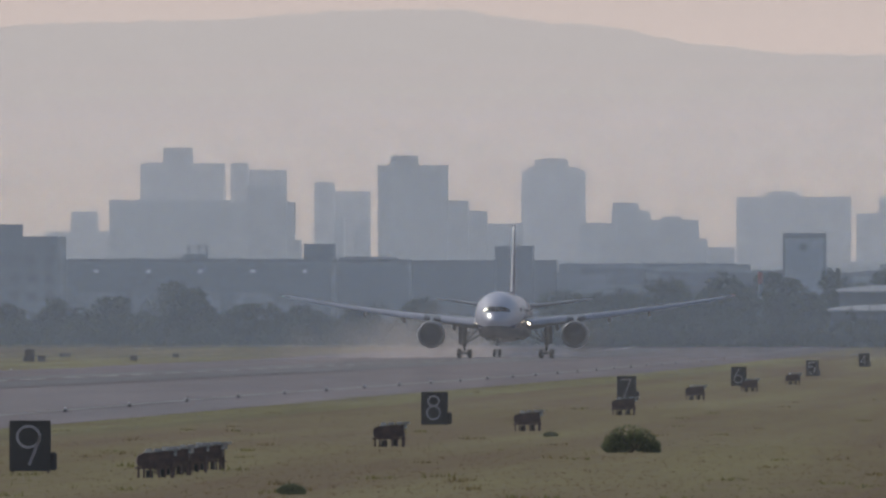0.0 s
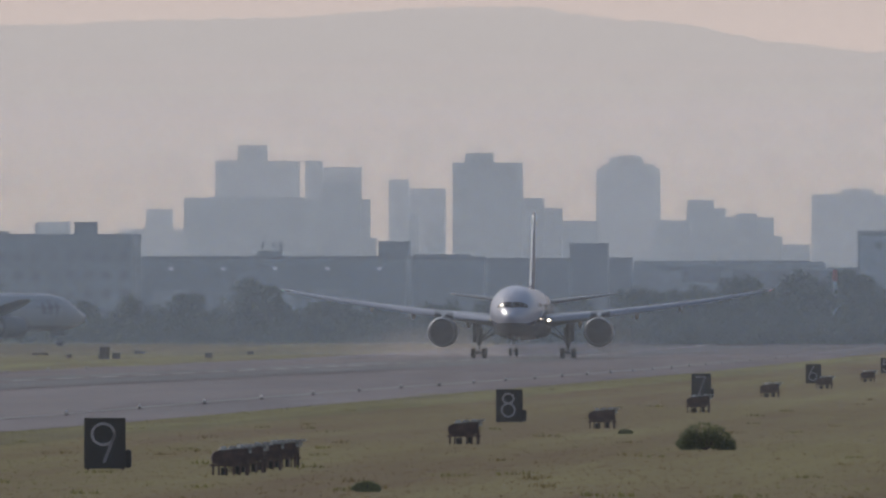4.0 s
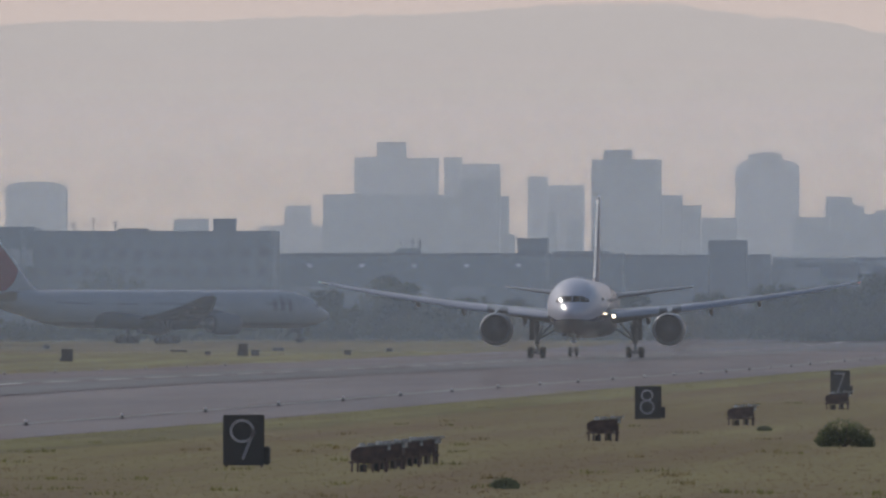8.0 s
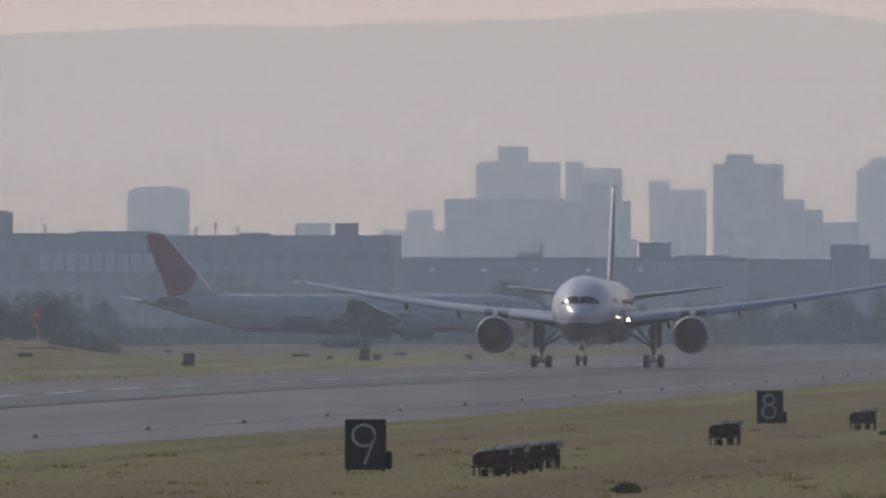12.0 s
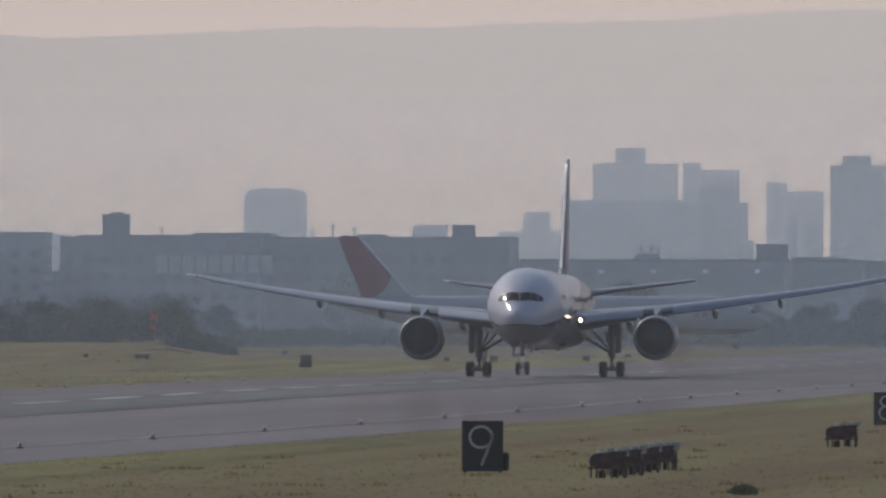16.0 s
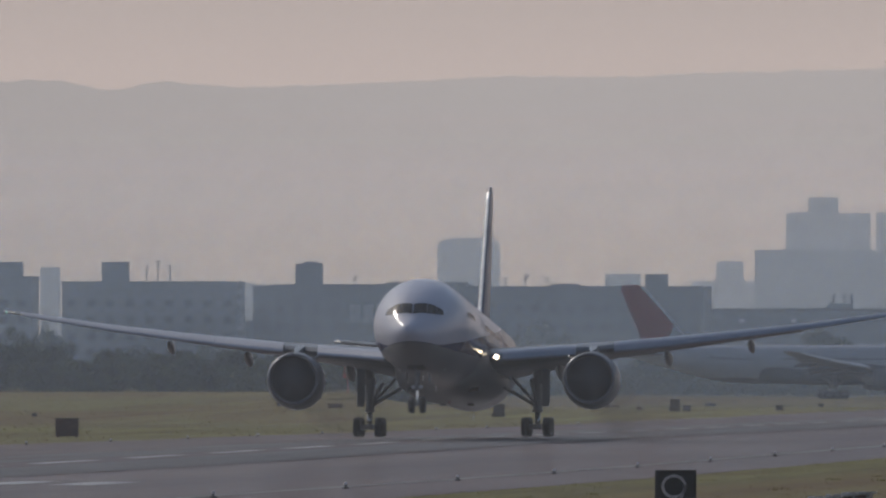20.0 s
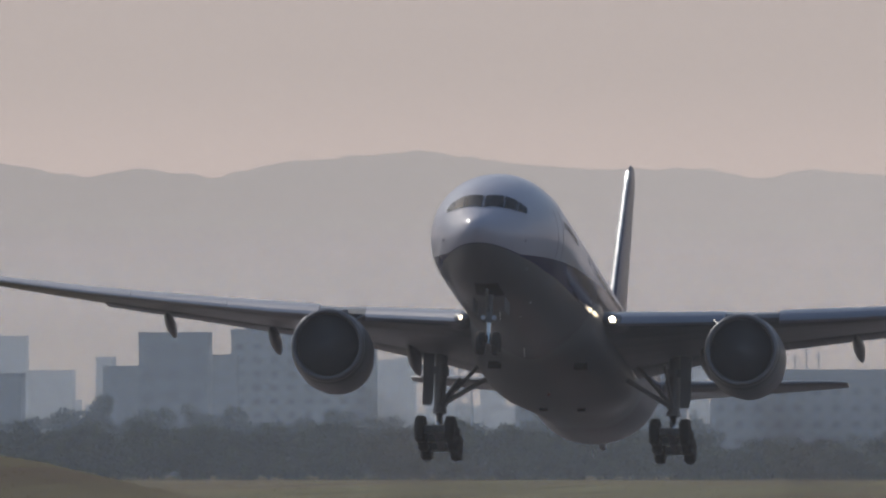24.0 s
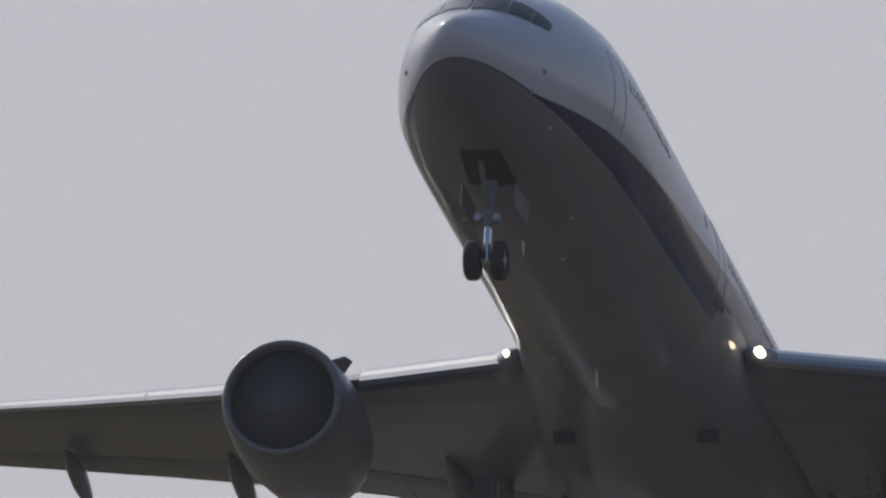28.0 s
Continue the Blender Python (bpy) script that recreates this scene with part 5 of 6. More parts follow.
def leaves(bm, centre, radius, count, size, rng, flat=0.8, mat=0):
    """Small leaf clumps scattered through a lumpy crown."""
    c = Vector(centre)
    for _ in range(count):
        d = Vector((rng.gauss(0, 1), rng.gauss(0, 1), rng.gauss(0, 1))).normalized()
        r = radius * (rng.random() ** 0.4)
        p = c + Vector((d.x * r, d.y * r, d.z * r * flat))
        u = Vector((rng.gauss(0, 1), rng.gauss(0, 1), rng.gauss(0, 1))).normalized()
        v = u.orthogonal().normalized()
        s = size * (0.6 + rng.random() * 0.9)
        q = [bm.verts.new(p + u * s * 0.9), bm.verts.new(p + v * s * 0.55), bm.verts.new(p - u * s * 0.9), bm.verts.new(p - v * s * 0.55)]
        bm.faces.new(q).material_index = mat


def tree(bb, away, rise, wide, label, seed, name="tree"):
    rng = random.Random(seed)
    p = bearing(bb, away, rise)
    base = ground_z(p.x, away) - 0.1
    tall = p.z - base
    t = holder(name, label, "tree", Matrix.Translation((p.x, away, base)))
    bm = bmesh.new()
    tube(bm, (0, 0, 0), (0.1, 0, tall * 0.45), wide * 0.035 + 0.08, wide * 0.02 + 0.05, 9)
    for k in range(6):
        a = k * 1.05 + rng.random()
        tube(bm, (0.05, 0, tall * (0.25 + 0.03 * k)), (math.cos(a) * wide * 0.3, math.sin(a) * wide * 0.3, tall * (0.5 + 0.06 * k)), wide * 0.016 + 0.04, 0.03, 6)
    part("trunk", bm, bark_mat, t)
    bm = bmesh.new()
    lumps = 16
    for k in range(lumps):
        a, q = rng.random() * math.tau, rng.random()
        z = tall * (0.22 + 0.66 * q)
        spread = wide * 0.5 * math.sqrt(max(0.05, 1 - ((q - 0.3) / 0.75) ** 2)) * 0.72
        r = wide * (0.13 + 0.08 * rng.random())
        leaves(bm, (math.cos(a) * spread * rng.random() ** 0.5, math.sin(a) * spread * rng.random() ** 0.5, min(z, tall - r * 0.8)), r, 130, max(0.10, wide * 0.036), rng)
    part("crown", bm, leaf_mat, t, "uneven dark green crown")
    return t


for k, (bb, away, rise, wide) in enumerate(((60.84, 3060, 2.43, 10), (58.19, 3070, 2.59, 9.5), (54.14, 3050, 3.37, 13), (50.24, 3060, 2.21, 12), (47.6, 3080, 2.0, 9), (63.6, 3080, 2.1, 10), (70.32, 3170, 3.83, 11), (54.9, 3180, 3.2, 12), (80.23, 3040, 2.65, 15), (84.0, 3030, 2.5, 14), (88.0, 3040, 2.45, 15), (92.2, 3030, 2.4, 14), (69.2, 3175, 3.6, 9), (76.9, 3060, 2.2, 9), (44.2, 3100, 2.2, 9), (41.0, 3120, 2.5, 10), (36.8, 3110, 2.4, 10), (31.6, 3120, 2.6, 11), (26.2, 3120, 2.4, 10), (20.4, 3110, 2.5, 11), (27.5, 3070, 3.5, 13), (24.4, 3070, 3.8, 14), (21.3, 3070, 3.9, 13), (18.3, 3070, 4.0, 15), (15.2, 3070, 3.9, 14), (29.9, 3070, 3.0, 10), (33.5, 3070, 2.8, 10))):
    tree(bb, away, rise, wide, "rounded dark green tree at the edge of the airfield", 40 + k)
for k, (bb, rise, wide) in enumerate(((97, 3.6, 11), (101, 2.9, 12), (105.5, 3.2, 13), (110.5, 2.8, 12), (115.2, 3.5, 12), (119, 3.9, 11), (123, 4.2, 13), (127, 4.0, 12), (131, 4.3, 13), (134.6, 3.9, 12), (138.2, 4.2, 12), (141.6, 4.6, 12), (145, 4.4, 13), (149, 4.9, 13), (153, 4.6, 13), (125, 4.6, 8), (117, 4.4, 8), (130, 5.0, 7))):
    tree(bb, 3042 + 9 * (k % 5), rise, wide, "dark tree in a belt beyond the airfield fence", 90 + k)

p = bearing(22.35, 3064, 3.77)
base = ground_z(p.x, 3064)
pole = holder("marker_pole", "white marker pole with an orange top", "pole", Matrix.Translation((p.x, 3064, base)))
for z0, z1, m in ((0, 0.62, pale_mat), (0.62, 0.84, pale_mat), (0.84, 1.0, red_steel_mat)):
    bm = bmesh.new()
    tube(bm, (0, 0, z0 * (p.z - base)), (0, 0, z1 * (p.z - base)), 0.42, 0.40, 12)
    part("pole_section", bm, m, pole)

# scrub and hedges along the far fence, too many to count
rng = random.Random(7)
bm = bmesh.new()
for k in range(2600):
    bb = 8 + k * 0.0613
    away = 2985 + rng.random() * 60 if bb > 74 else 3020 + rng.random() * 50
    p = bearing(bb, away)
    z = ground_z(p.x, away)
    r = 1.0 + 1.5 * rng.random() + (1.5 if 78 < bb < 160 else 0) * rng.random()
    tall = 3.4 + (2.6 if 44 < bb < 66 else 6.5 if bb < 33 else 3.0 if bb < 40 else 0) * (0.6 + 0.5 * noise.noise((bb * 0.5, 8, 2))) + 2.2 * noise.noise((bb * 0.22, 0, 1)) + 1.2 * noise.noise((bb * 0.9, 3, 1))
    leaves(bm, (p.x, away, z + max(r * 0.5, (tall - r) * rng.random() ** 0.8)), r, 26, 0.32, rng, 0.9)
for b0, b1, count, low, high, start in ((8, 34, 1100, 7.5, 11.5, 3050), (44, 66, 700, 4.5, 7.0, 3050), (34, 44, 250, 4.0, 6.5, 3050), (97, 162, 1900, 8.5, 14.0, 3050), (9, 33, 800, 4.0, 6.0, 2995)):
    for k in range(count):
        bb = b0 + (b1 - b0) * rng.random()
        away = start + 30 * rng.random()
        p = bearing(bb, away)
        tall = low + (high - low) * (0.5 + 0.7 * noise.noise((bb * 0.45, 6, 4)) + 0.3 * noise.noise((bb * 1.7, 6, 9)))
        r = 1.0 + 0.9 * rng.random()
        leaves(bm, (p.x, away, ground_z(p.x, away) + max(0.5, (tall - r) * rng.random() ** 0.7)), r, 26, 0.34, rng, 0.9)
thing("scrub", bm, leaf_mat, "dark scrub and hedges along the far fence", "scrub", kind="stuff")

# a dense belt of trees and shrubs close behind the left end of the field
bm = bmesh.new()
for k in range(2600):
    bb = 76.5 + 86 * rng.random()
    away = 2500 + rng.random() * 45
    p = bearing(bb, away)
    z = ground_z(p.x, away)
    tall = (5.0 + 2.4 * min(1, max(0, (bb - 92) / 12)) + 1.6 * noise.noise((bb * 0.35, 0, 0)) + 0.8 * noise.noise((bb * 1.3, 4, 0))) * min(1, (bb - 75.5) / 4)
    r = 0.9 + 0.8 * rng.random()
    leaves(bm, (p.x, away, z + max(0.4, (tall - r) * rng.random() ** 0.7)), r, 34, 0.34, rng, 0.9)
thing("shrub_belt", bm, leaf_mat, "dense dark belt of shrubs beyond the field", "shrubs", kind="stuff")
for k in range(24):
    bb = 80 + k * 3.4
    tree(bb, 2515 + 9 * (k % 3), 2.3 + 0.9 * min(1, max(0, (bb - 92) / 12)) + 0.5 * noise.noise((bb * 0.5, 0, 3)), 8 + (k * 5) % 4, "dark leafy tree in the belt beside the field", 200 + k)
# long low fence wall on the left
for k in range(26):
    bb = 82 + k * 3.0
    p, q = bearing(bb, 2975), bearing(bb + 2.96, 2975)
    bm = bmesh.new()
    z = ground_z(p.x, 2975)
    box(bm, q.x, p.x, 2975, 2975.25, z - 0.3, z + 3.3, bevel=0.03)
    for j in range(4):
        x = q.x + (p.x - q.x) * j / 4
        box(bm, x, x + 0.25, 2974.85, 2975, z - 0.3, z + 3.4)
    thing("fence_panel", bm, tile_mat, "dark blast-fence panel along the perimeter", "fence", group="perimeter fence panels")

# ---- things on the airfield ----
sign_mat = material("sign_black_enamel", (0.012, 0.012, 0.014), 0.45, vary=0.2, scale=2, fine=10)
lampdot_mat = material("sign_lamp_glass", (0.52, 0.47, 0.48), 0.35, vary=0.1, scale=4, fine=20)
rust_mat = material("rusty_dark_steel", (0.065, 0.040, 0.038), 0.75, 0.2, vary=0.35, scale=3, fine=14, second=(0.13, 0.075, 0.064))
black_steel_mat = material("blackened_steel", (0.02, 0.019, 0.02), 0.6, 0.2, vary=0.25, scale=3, fine=12)
orange_mat = material("orange_fabric", (0.20, 0.075, 0.06), 0.8, vary=0.1, scale=2, fine=10)


def stroke(name, pts, parent, w=0.105, y=-0.02):
    """A digit's stroke as a row of round lamps."""
    bm = bmesh.new()
    dense = []
    for a, b in zip(pts, pts[1:]):
        a, b = Vector((*a, 0)), Vector((*b, 0))
        n = max(1, int((b - a).length / 0.042))
        dense += [a.lerp(b, k / n) for k in range(n)]
    dense.append(Vector((*pts[-1], 0)))
    for p in dense:
        tube(bm, (p.x, y - 0.03, p.y), (p.x, y + 0.01, p.y), w * 0.36, w * 0.44, 8)
    part(name, bm, lampdot_mat, parent, "row of small lamps")


def arc(cx, cy, rx, ry, a0, a1, n=18):
    return [(cx + rx * math.cos(radians(a0 + (a1 - a0) * k / n)), cy + ry * math.sin(radians(a0 + (a1 - a0) * k / n))) for k in range(n + 1)]


DIGITS = {
    "9": [arc(0, 1.08, 0.31, 0.29, 0, 360, 26), [(0.30, 1.02), (0.03, 0.33)]],
    "8": [arc(0, 1.14, 0.23, 0.21, 0, 360, 22), arc(0, 0.64, 0.28, 0.28, 0, 360, 24)],
    "7": [[(-0.26, 1.33), (0.27, 1.33), (-0.08, 0.34)]],
    "6": [arc(0, 0.63, 0.29, 0.28, 0, 360, 24), [(-0.27, 0.72), (0.05, 1.36)]],
    "5": [[(0.24, 1.33), (-0.22, 1.33), (-0.26, 0.92)] + arc(-0.02, 0.66, 0.28, 0.30, 130, -140, 18)],
    "4": [[(0.12, 0.34), (0.12, 1.34), (-0.28, 0.62), (0.28, 0.62)]],
}


def distance_sign(digit, x, y, turn=0.0):
    z = ground_z(x, y) - 0.02
    s = holder("distance_sign", f"black runway distance sign with a white figure {digit}", "runway sign", pose(x, y, z, 0, 0, turn), "runway distance signs")
    bm = bmesh.new()
    box(bm, -0.6, 0.6, 0, 0.30, 0.10, 1.60, bevel=0.025)
    part("board", bm, sign_mat, s, "black enamelled board")
    bm = bmesh.new()
    for q in ((-0.62, 0.62, -0.035, 0, 1.56, 1.62), (-0.62, 0.62, -0.035, 0, 0.08, 0.13), (-0.63, -0.59, -0.035, 0, 0.13, 1.56), (0.59, 0.63, -0.035, 0, 0.13, 1.56)):
        box(bm, *q)
    part("rim", bm, black_steel_mat, s)
    for k, pts in enumerate(DIGITS[digit]):
        stroke("figure_stroke", [(px * 1.1 - 0.05, 0.86 + (py - 0.84) * 1.1) for px, py in pts], s)
    for xx in (-0.56, 0.50):
        bm = bmesh.new()
        box(bm, xx, xx + 0.07, 0.05, 0.2, -0.05, 0.10)
        part("foot", bm, rust_mat, s)
    bm = bmesh.new()
    box(bm, 0.60, 0.80, 0.02, 0.3, 0.10, 0.66, bevel=0.06)
    part("transformer_box", bm, black_steel_mat, s, "black side box")
    return s


for k, d in enumerate("98765"):
    distance_sign(d, -34.46, 549.6 + 304.8 * k)
distance_sign("4", -34.46, 549.6 + 304.8 * 5)
for y in (1959, 2264):
    s = distance_sign("4", -142.0, y, 180)
    s["label"] = "dark back of a runway distance sign"


hood_mat = material("flecked_hood_paint", (0.05, 0.045, 0.045), 0.55, 0.0, vary=0.4, scale=2.2, fine=9, second=(0.62, 0.6, 0.57))


def light_unit(x, y, turn=0.0, size=1.0):
    """A hooded approach-slope light on thin legs."""
    z = ground_z(x, y) - 0.02
    s = holder("slope_light", "dark rusty hooded approach light on thin legs", "airfield light", Matrix.Translation((x, y, z)) @ Euler((0, 0, radians(turn))).to_matrix().to_4x4() @ Matrix.Scale(size, 4), "hooded approach lights")
    bm = bmesh.new()
    rings = []
    for px, z0, z1 in ((-0.66, 0.50, 0.62), (-0.62, 0.40, 0.72), (-0.45, 0.36, 0.80), (-0.1, 0.36, 0.82), (0.35, 0.38, 0.85), (0.50, 0.50, 0.86)):
        rings.append([(px, -0.35, z0), (px, 0.35, z0), (px, 0.35, z1), (px, -0.35, z1)])
    loft(bm, rings)
    part("housing", bm, rust_mat, s)
    bm = bmesh.new()
    loft(bm, [[(px, -0.38, z0), (px, 0.38, z0), (px, 0.38, z1), (px, -0.38, z1)] for px, z0, z1 in ((-0.42, 0.81, 0.84), (-0.1, 0.83, 0.87), (0.2, 0.86, 0.885), (0.45, 0.88, 0.95), (0.72, 0.90, 0.96))])
    for x0, x1, h in ((-0.36, -0.2, 0.05), (-0.1, 0.12, 0.06), (0.22, 0.4, 0.08)):
        box(bm, x0, x1, -0.3, 0.3, 0.86, 0.88 + h)
    box(bm, 0.50, 0.60, -0.36, 0.36, 0.72, 0.89)
    part("hood", bm, hood_mat, s, "flat dark hood with pale flecks")
    bm = bmesh.new()
    box(bm, -0.7, 0.56, -0.34, -0.28, 0.30, 0.36)
    box(bm, -0.7, 0.56, 0.28, 0.34, 0.30, 0.36)
    part("frame_rail", bm, rust_mat, s)
    for px in (-0.60, -0.42, -0.22, 0.05, 0.24, 0.47):
        for py in (-0.28, 0.28):
            bm = bmesh.new()
            tube(bm, (px, py, -0.05), (px, py, 0.58), 0.022 if px < 0.4 else 0.05, None, 6)
            part("leg", bm, rust_mat, s)
    bm = bmesh.new()
    box(bm, -0.36, -0.14, -0.1, 0.1, 0.0, 0.26, bevel=0.02)
    box(bm, 0.10, 0.24, -0.1, 0.1, 0.05, 0.3, bevel=0.02)
    part("junction_box", bm, black_steel_mat, s)
    return s


for k in range(4):
    y = 531.5 + k * 10.5
    light_unit(-y * math.tan((55.6 - 0.93 * k) / 1000), y, (6, -4, 3, -7)[k], 0.93)
for px, py, pv, size in ((785, 745, 783, 1.0), (1029, 717, 756, 1.0), (1199, 690, 730, 1.05), (1325, 681, 706, 1.0), (1421, 668, 693, 1.0), (1498, 659, 682, 1.0)):
    b = (2044 - (px - 111.5)) / 32.083
    rise = (-140 - (pv - 738.5)) / 32.083
    y = 3.95 / (-rise / 1000)
    light_unit(-y * math.tan(b / 1000), y, 0, size * (1.0 if y < 1000 else 1.05))

# runway edge lights
bm = bmesh.new()
lathe(bm, ((0, 0.13), (0.05, 0.13), (0.06, 0.03), (0.12, 0.03), (0.13, 0.07), (0.15, 0.08)), 10, "z")
stem = mesh_from("stem", bm, black_steel_mat)
bm = bmesh.new()
lathe(bm, ((0.15, 0.07), (0.21, 0.075), (0.25, 0.05), (0.27, 0.001)), 10, "z")
dome = mesh_from("dome", bm, lampdot_mat, True)
for k in range(40):
    y = 421 + 60 * k
    for x in (-58.4,) if y > 1900 else (-58.4, -118.6):
        e = holder("edge_light", "small white runway edge light on a black stem", "edge light", pose(x, y, ground_z(x, y) + 0.02), "runway edge lights")
        part_of("stem", stem, e)
        part_of("dome", dome, e, None, "clear white dome")

# windsock
x = -2450 * math.tan(0.0807)
ws = holder("windsock", "limp faded orange windsock on a thin pole", "windsock", pose(x, 2450, ground_z(x, 2450)))
bm = bmesh.new()
tube(bm, (0, 0, 0), (0, 0, 4.6), 0.08, 0.05, 8)
part("pole", bm, red_steel_mat, ws)
for k in range(4):
    bm = bmesh.new()
    tube(bm, (0.05 - 0.11 * k, 0, 4.5 - 0.62 * k), (-0.06 - 0.11 * k, 0, 3.9 - 0.62 * k), 0.46 - 0.05 * k, 0.42 - 0.05 * k, 12)
    part("sleeve_band", bm, orange_mat if k % 2 == 0 else red_steel_mat, ws)

cabinet_mat = material("weathered_grey_paint", (0.085, 0.08, 0.085), 0.7, vary=0.25, scale=1.5, fine=8)
# small cabinets and marker boards on the far grass
for bb, y, w, h, red in ((62.0, 2250, 1.0, 0.8, 0), (60.7, 2500, 1.5, 0.5, 0), (64.6, 2300, 0.7, 0.5, 1), (66.2, 2450, 2.2, 0.35, 1), (56.9, 2300, 0.9, 0.7, 0), (54.6, 2480, 0.8, 0.5, 0), (81.4, 2050, 1.6, 0.5, 0), (84.5, 2080, 0.5, 0.4, 0), (77.6, 2150, 0.5, 0.4, 0), (96.2, 1370, 1.75, 1.45, 1), (106.1, 1640, 3.4, 0.55, 1), (101.4, 1750, 0.9, 0.9, 0), (120.6, 1380, 2.2, 0.6, 0), (98.0, 1900, 0.5, 0.4, 0), (112.5, 1500, 0.5, 0.35, 0), (73.5, 2600, 0.9, 0.6, 0)):
    x = -y * math.tan(bb / 1000)
    z = ground_z(x, y)
    c = holder("field_cabinet", "low rusty-red marker board on the far grass" if red else "low dark equipment cabinet on the far grass", "marker board" if red else "cabinet", pose(x, y, z), "field cabinets")
    bm = bmesh.new()
    box(bm, -w / 2, w / 2, 0, 0.4, 0.12, h, bevel=0.04)
    part("body", bm, rust_mat if red else cabinet_mat, c)
    bm = bmesh.new()
    box(bm, -w / 2 - 0.05, w / 2 + 0.05, -0.05, 0.45, h - 0.005, h + 0.06)
    part("lid", bm, black_steel_mat, c)
    for xx in (-w * 0.4, w * 0.4):
        bm = bmesh.new()
        box(bm, xx - 0.05, xx + 0.05, 0.1, 0.25, -0.05, 0.12)
        part("foot", bm, rust_mat, c)

# bushes in the near grass
weed_mat = material("weed_leaves", (0.18, 0.19, 0.075), 0.8, vary=0.3, scale=1.2, fine=6, second=(0.26, 0.27, 0.11))
def blade_mat(name, *colours):
    """Thin blades: part of the light goes through, and each blade has a shade of its own."""
    m = bpy.data.materials.new(name)
    m.use_nodes = True
    n, l = m.node_tree.nodes, m.node_tree.links
    n.remove(n["Principled BSDF"])
    geo, ramp = n.new("ShaderNodeNewGeometry"), n.new("ShaderNodeValToRGB")
    ramp.color_ramp.interpolation = "LINEAR"
    els = ramp.color_ramp.elements
    for k, c in enumerate(colours):
        e = els[k] if k < 2 else els.new(0.5)
        e.position, e.color = k / (len(colours) - 1), (*c, 1)
    back, thru, mix = n.new("ShaderNodeBsdfDiffuse"), n.new("ShaderNodeBsdfTranslucent"), n.new("ShaderNodeMixShader")
    mix.inputs[0].default_value = 0.45
    l.new(geo.outputs["Random Per Island"], ramp.inputs[0])
    for k in (back, thru):
        l.new(ramp.outputs[0], k.inputs[0])
    l.new(back.outputs[0], mix.inputs[1])
    l.new(thru.outputs[0], mix.inputs[2])
    l.new(mix.outputs[0], n["Material Output"].inputs[0])
    return m


bush_leaf_mat = blade_mat("bush_leaf_blades", (0.05, 0.065, 0.03), (0.085, 0.105, 0.045), (0.15, 0.165, 0.075))
rng = random.Random(3)
for bb, y, w, h in ((29.5, 651, 2.1, 1.12), (48.2, 474, 0.75, 0.30), (33.9, 760, 0.6, 0.2)):
    x = -y * math.tan(bb / 1000)
    b = holder("bush", "low dark green bush standing in dry grass" if w > 1 else "small green tuft of weeds in dry grass", "bush", pose(x, y, ground_z(x, y)))
    bm = bmesh.new()
    for k in range(9):
        a = k * 0.7
        tube(bm, (0, 0, -0.05), (math.cos(a) * w * 0.35, math.sin(a) * w * 0.3, h * 0.7), 0.02, 0.008, 5)
    part("stems", bm, bark_mat, b)
    bm = bmesh.new()
    for k in range(60):
        u = (rng.random() - 0.5) * 0.92
        hh = h * math.sqrt(max(0.02, 1 - (2.05 * u) ** 2)) * (0.7 + 0.3 * noise.noise((u * 6, y, 0)))
        leaves(bm, (u * w, (rng.random() - 0.5) * w * 0.5, hh * (0.1 + 0.72 * rng.random())), h * 0.17, 70, 0.02 + 0.010 * w, rng, 1.0)
    for k in range(700):  # loose shoots round the outline
        u = (rng.random() - 0.5) * 0.98
        hh = h * math.sqrt(max(0.02, 1 - (2.0 * u) ** 2)) * (0.35 + 0.65 * rng.random())
        p = Vector((u * w, (rng.random() - 0.5) * w * 0.5, hh * 0.85))
        d = Vector((u * 0.9 + rng.gauss(0, 0.35), rng.gauss(0, 0.3), 0.8)).normalized() * (0.05 + 0.07 * w * rng.random())
        q = d.orthogonal().normalized() * (0.008 + 0.004 * w)
        bm.faces.new([bm.verts.new(p - q), bm.verts.new(p + q), bm.verts.new(p + d)])
    part("foliage", bm, bush_leaf_mat if w > 1 else weed_mat, b, "small ragged leaves and loose shoots")

# blades and tufts of grass, thickest close to the tripod
rng = random.Random(11)
verts, faces, mats = [], [], []


def tuft(x, y, h, n, m, wide=0.22):
    z = ground_z(x, y)
    for _ in range(n):
        a = rng.random() * math.pi
        dx, dy = math.cos(a) * h * wide, math.sin(a) * h * wide
        ox, oy = rng.gauss(0, h * 0.9), rng.gauss(0, h * 4.0)
        lean = rng.gauss(0, h * 0.5)
        k = len(verts)
        verts.extend(((x + ox - dx, y + oy - dy, z - 0.02), (x + ox + dx, y + oy + dy, z - 0.02), (x + ox + lean, y + oy, z + h * (0.5 + 0.7 * rng.random()))))
        faces.append((k, k + 1, k + 2))
        mats.append(m)


for k in range(26000):  # the near verge
    y = 4.03 / (0.0019 + 0.0074 * rng.random())
    x = -y * (0.012 + 0.106 * rng.random())
    if x < -51.8:
        continue
    wet = noise.noise((x * 0.07, y * 0.009, 2)) + 0.5 * noise.noise((x * 0.3, y * 0.03, 5)) + 0.75 * max(0, 1 - (x + 52) / 7) - 0.12
    m = 1 if wet > 0.34 else 2 if wet > 0.02 else 0
    tuft(x, y, 0.016 + 0.034 * rng.random() ** 1.5, 4, m, 0.45)
for k in range(5000):
    y = 440 + 1700 * rng.random() ** 1.4
    tuft(-52.3 + abs(rng.gauss(0, 2.3)), y, 0.03 + 0.04 * rng.random(), 4, 1)
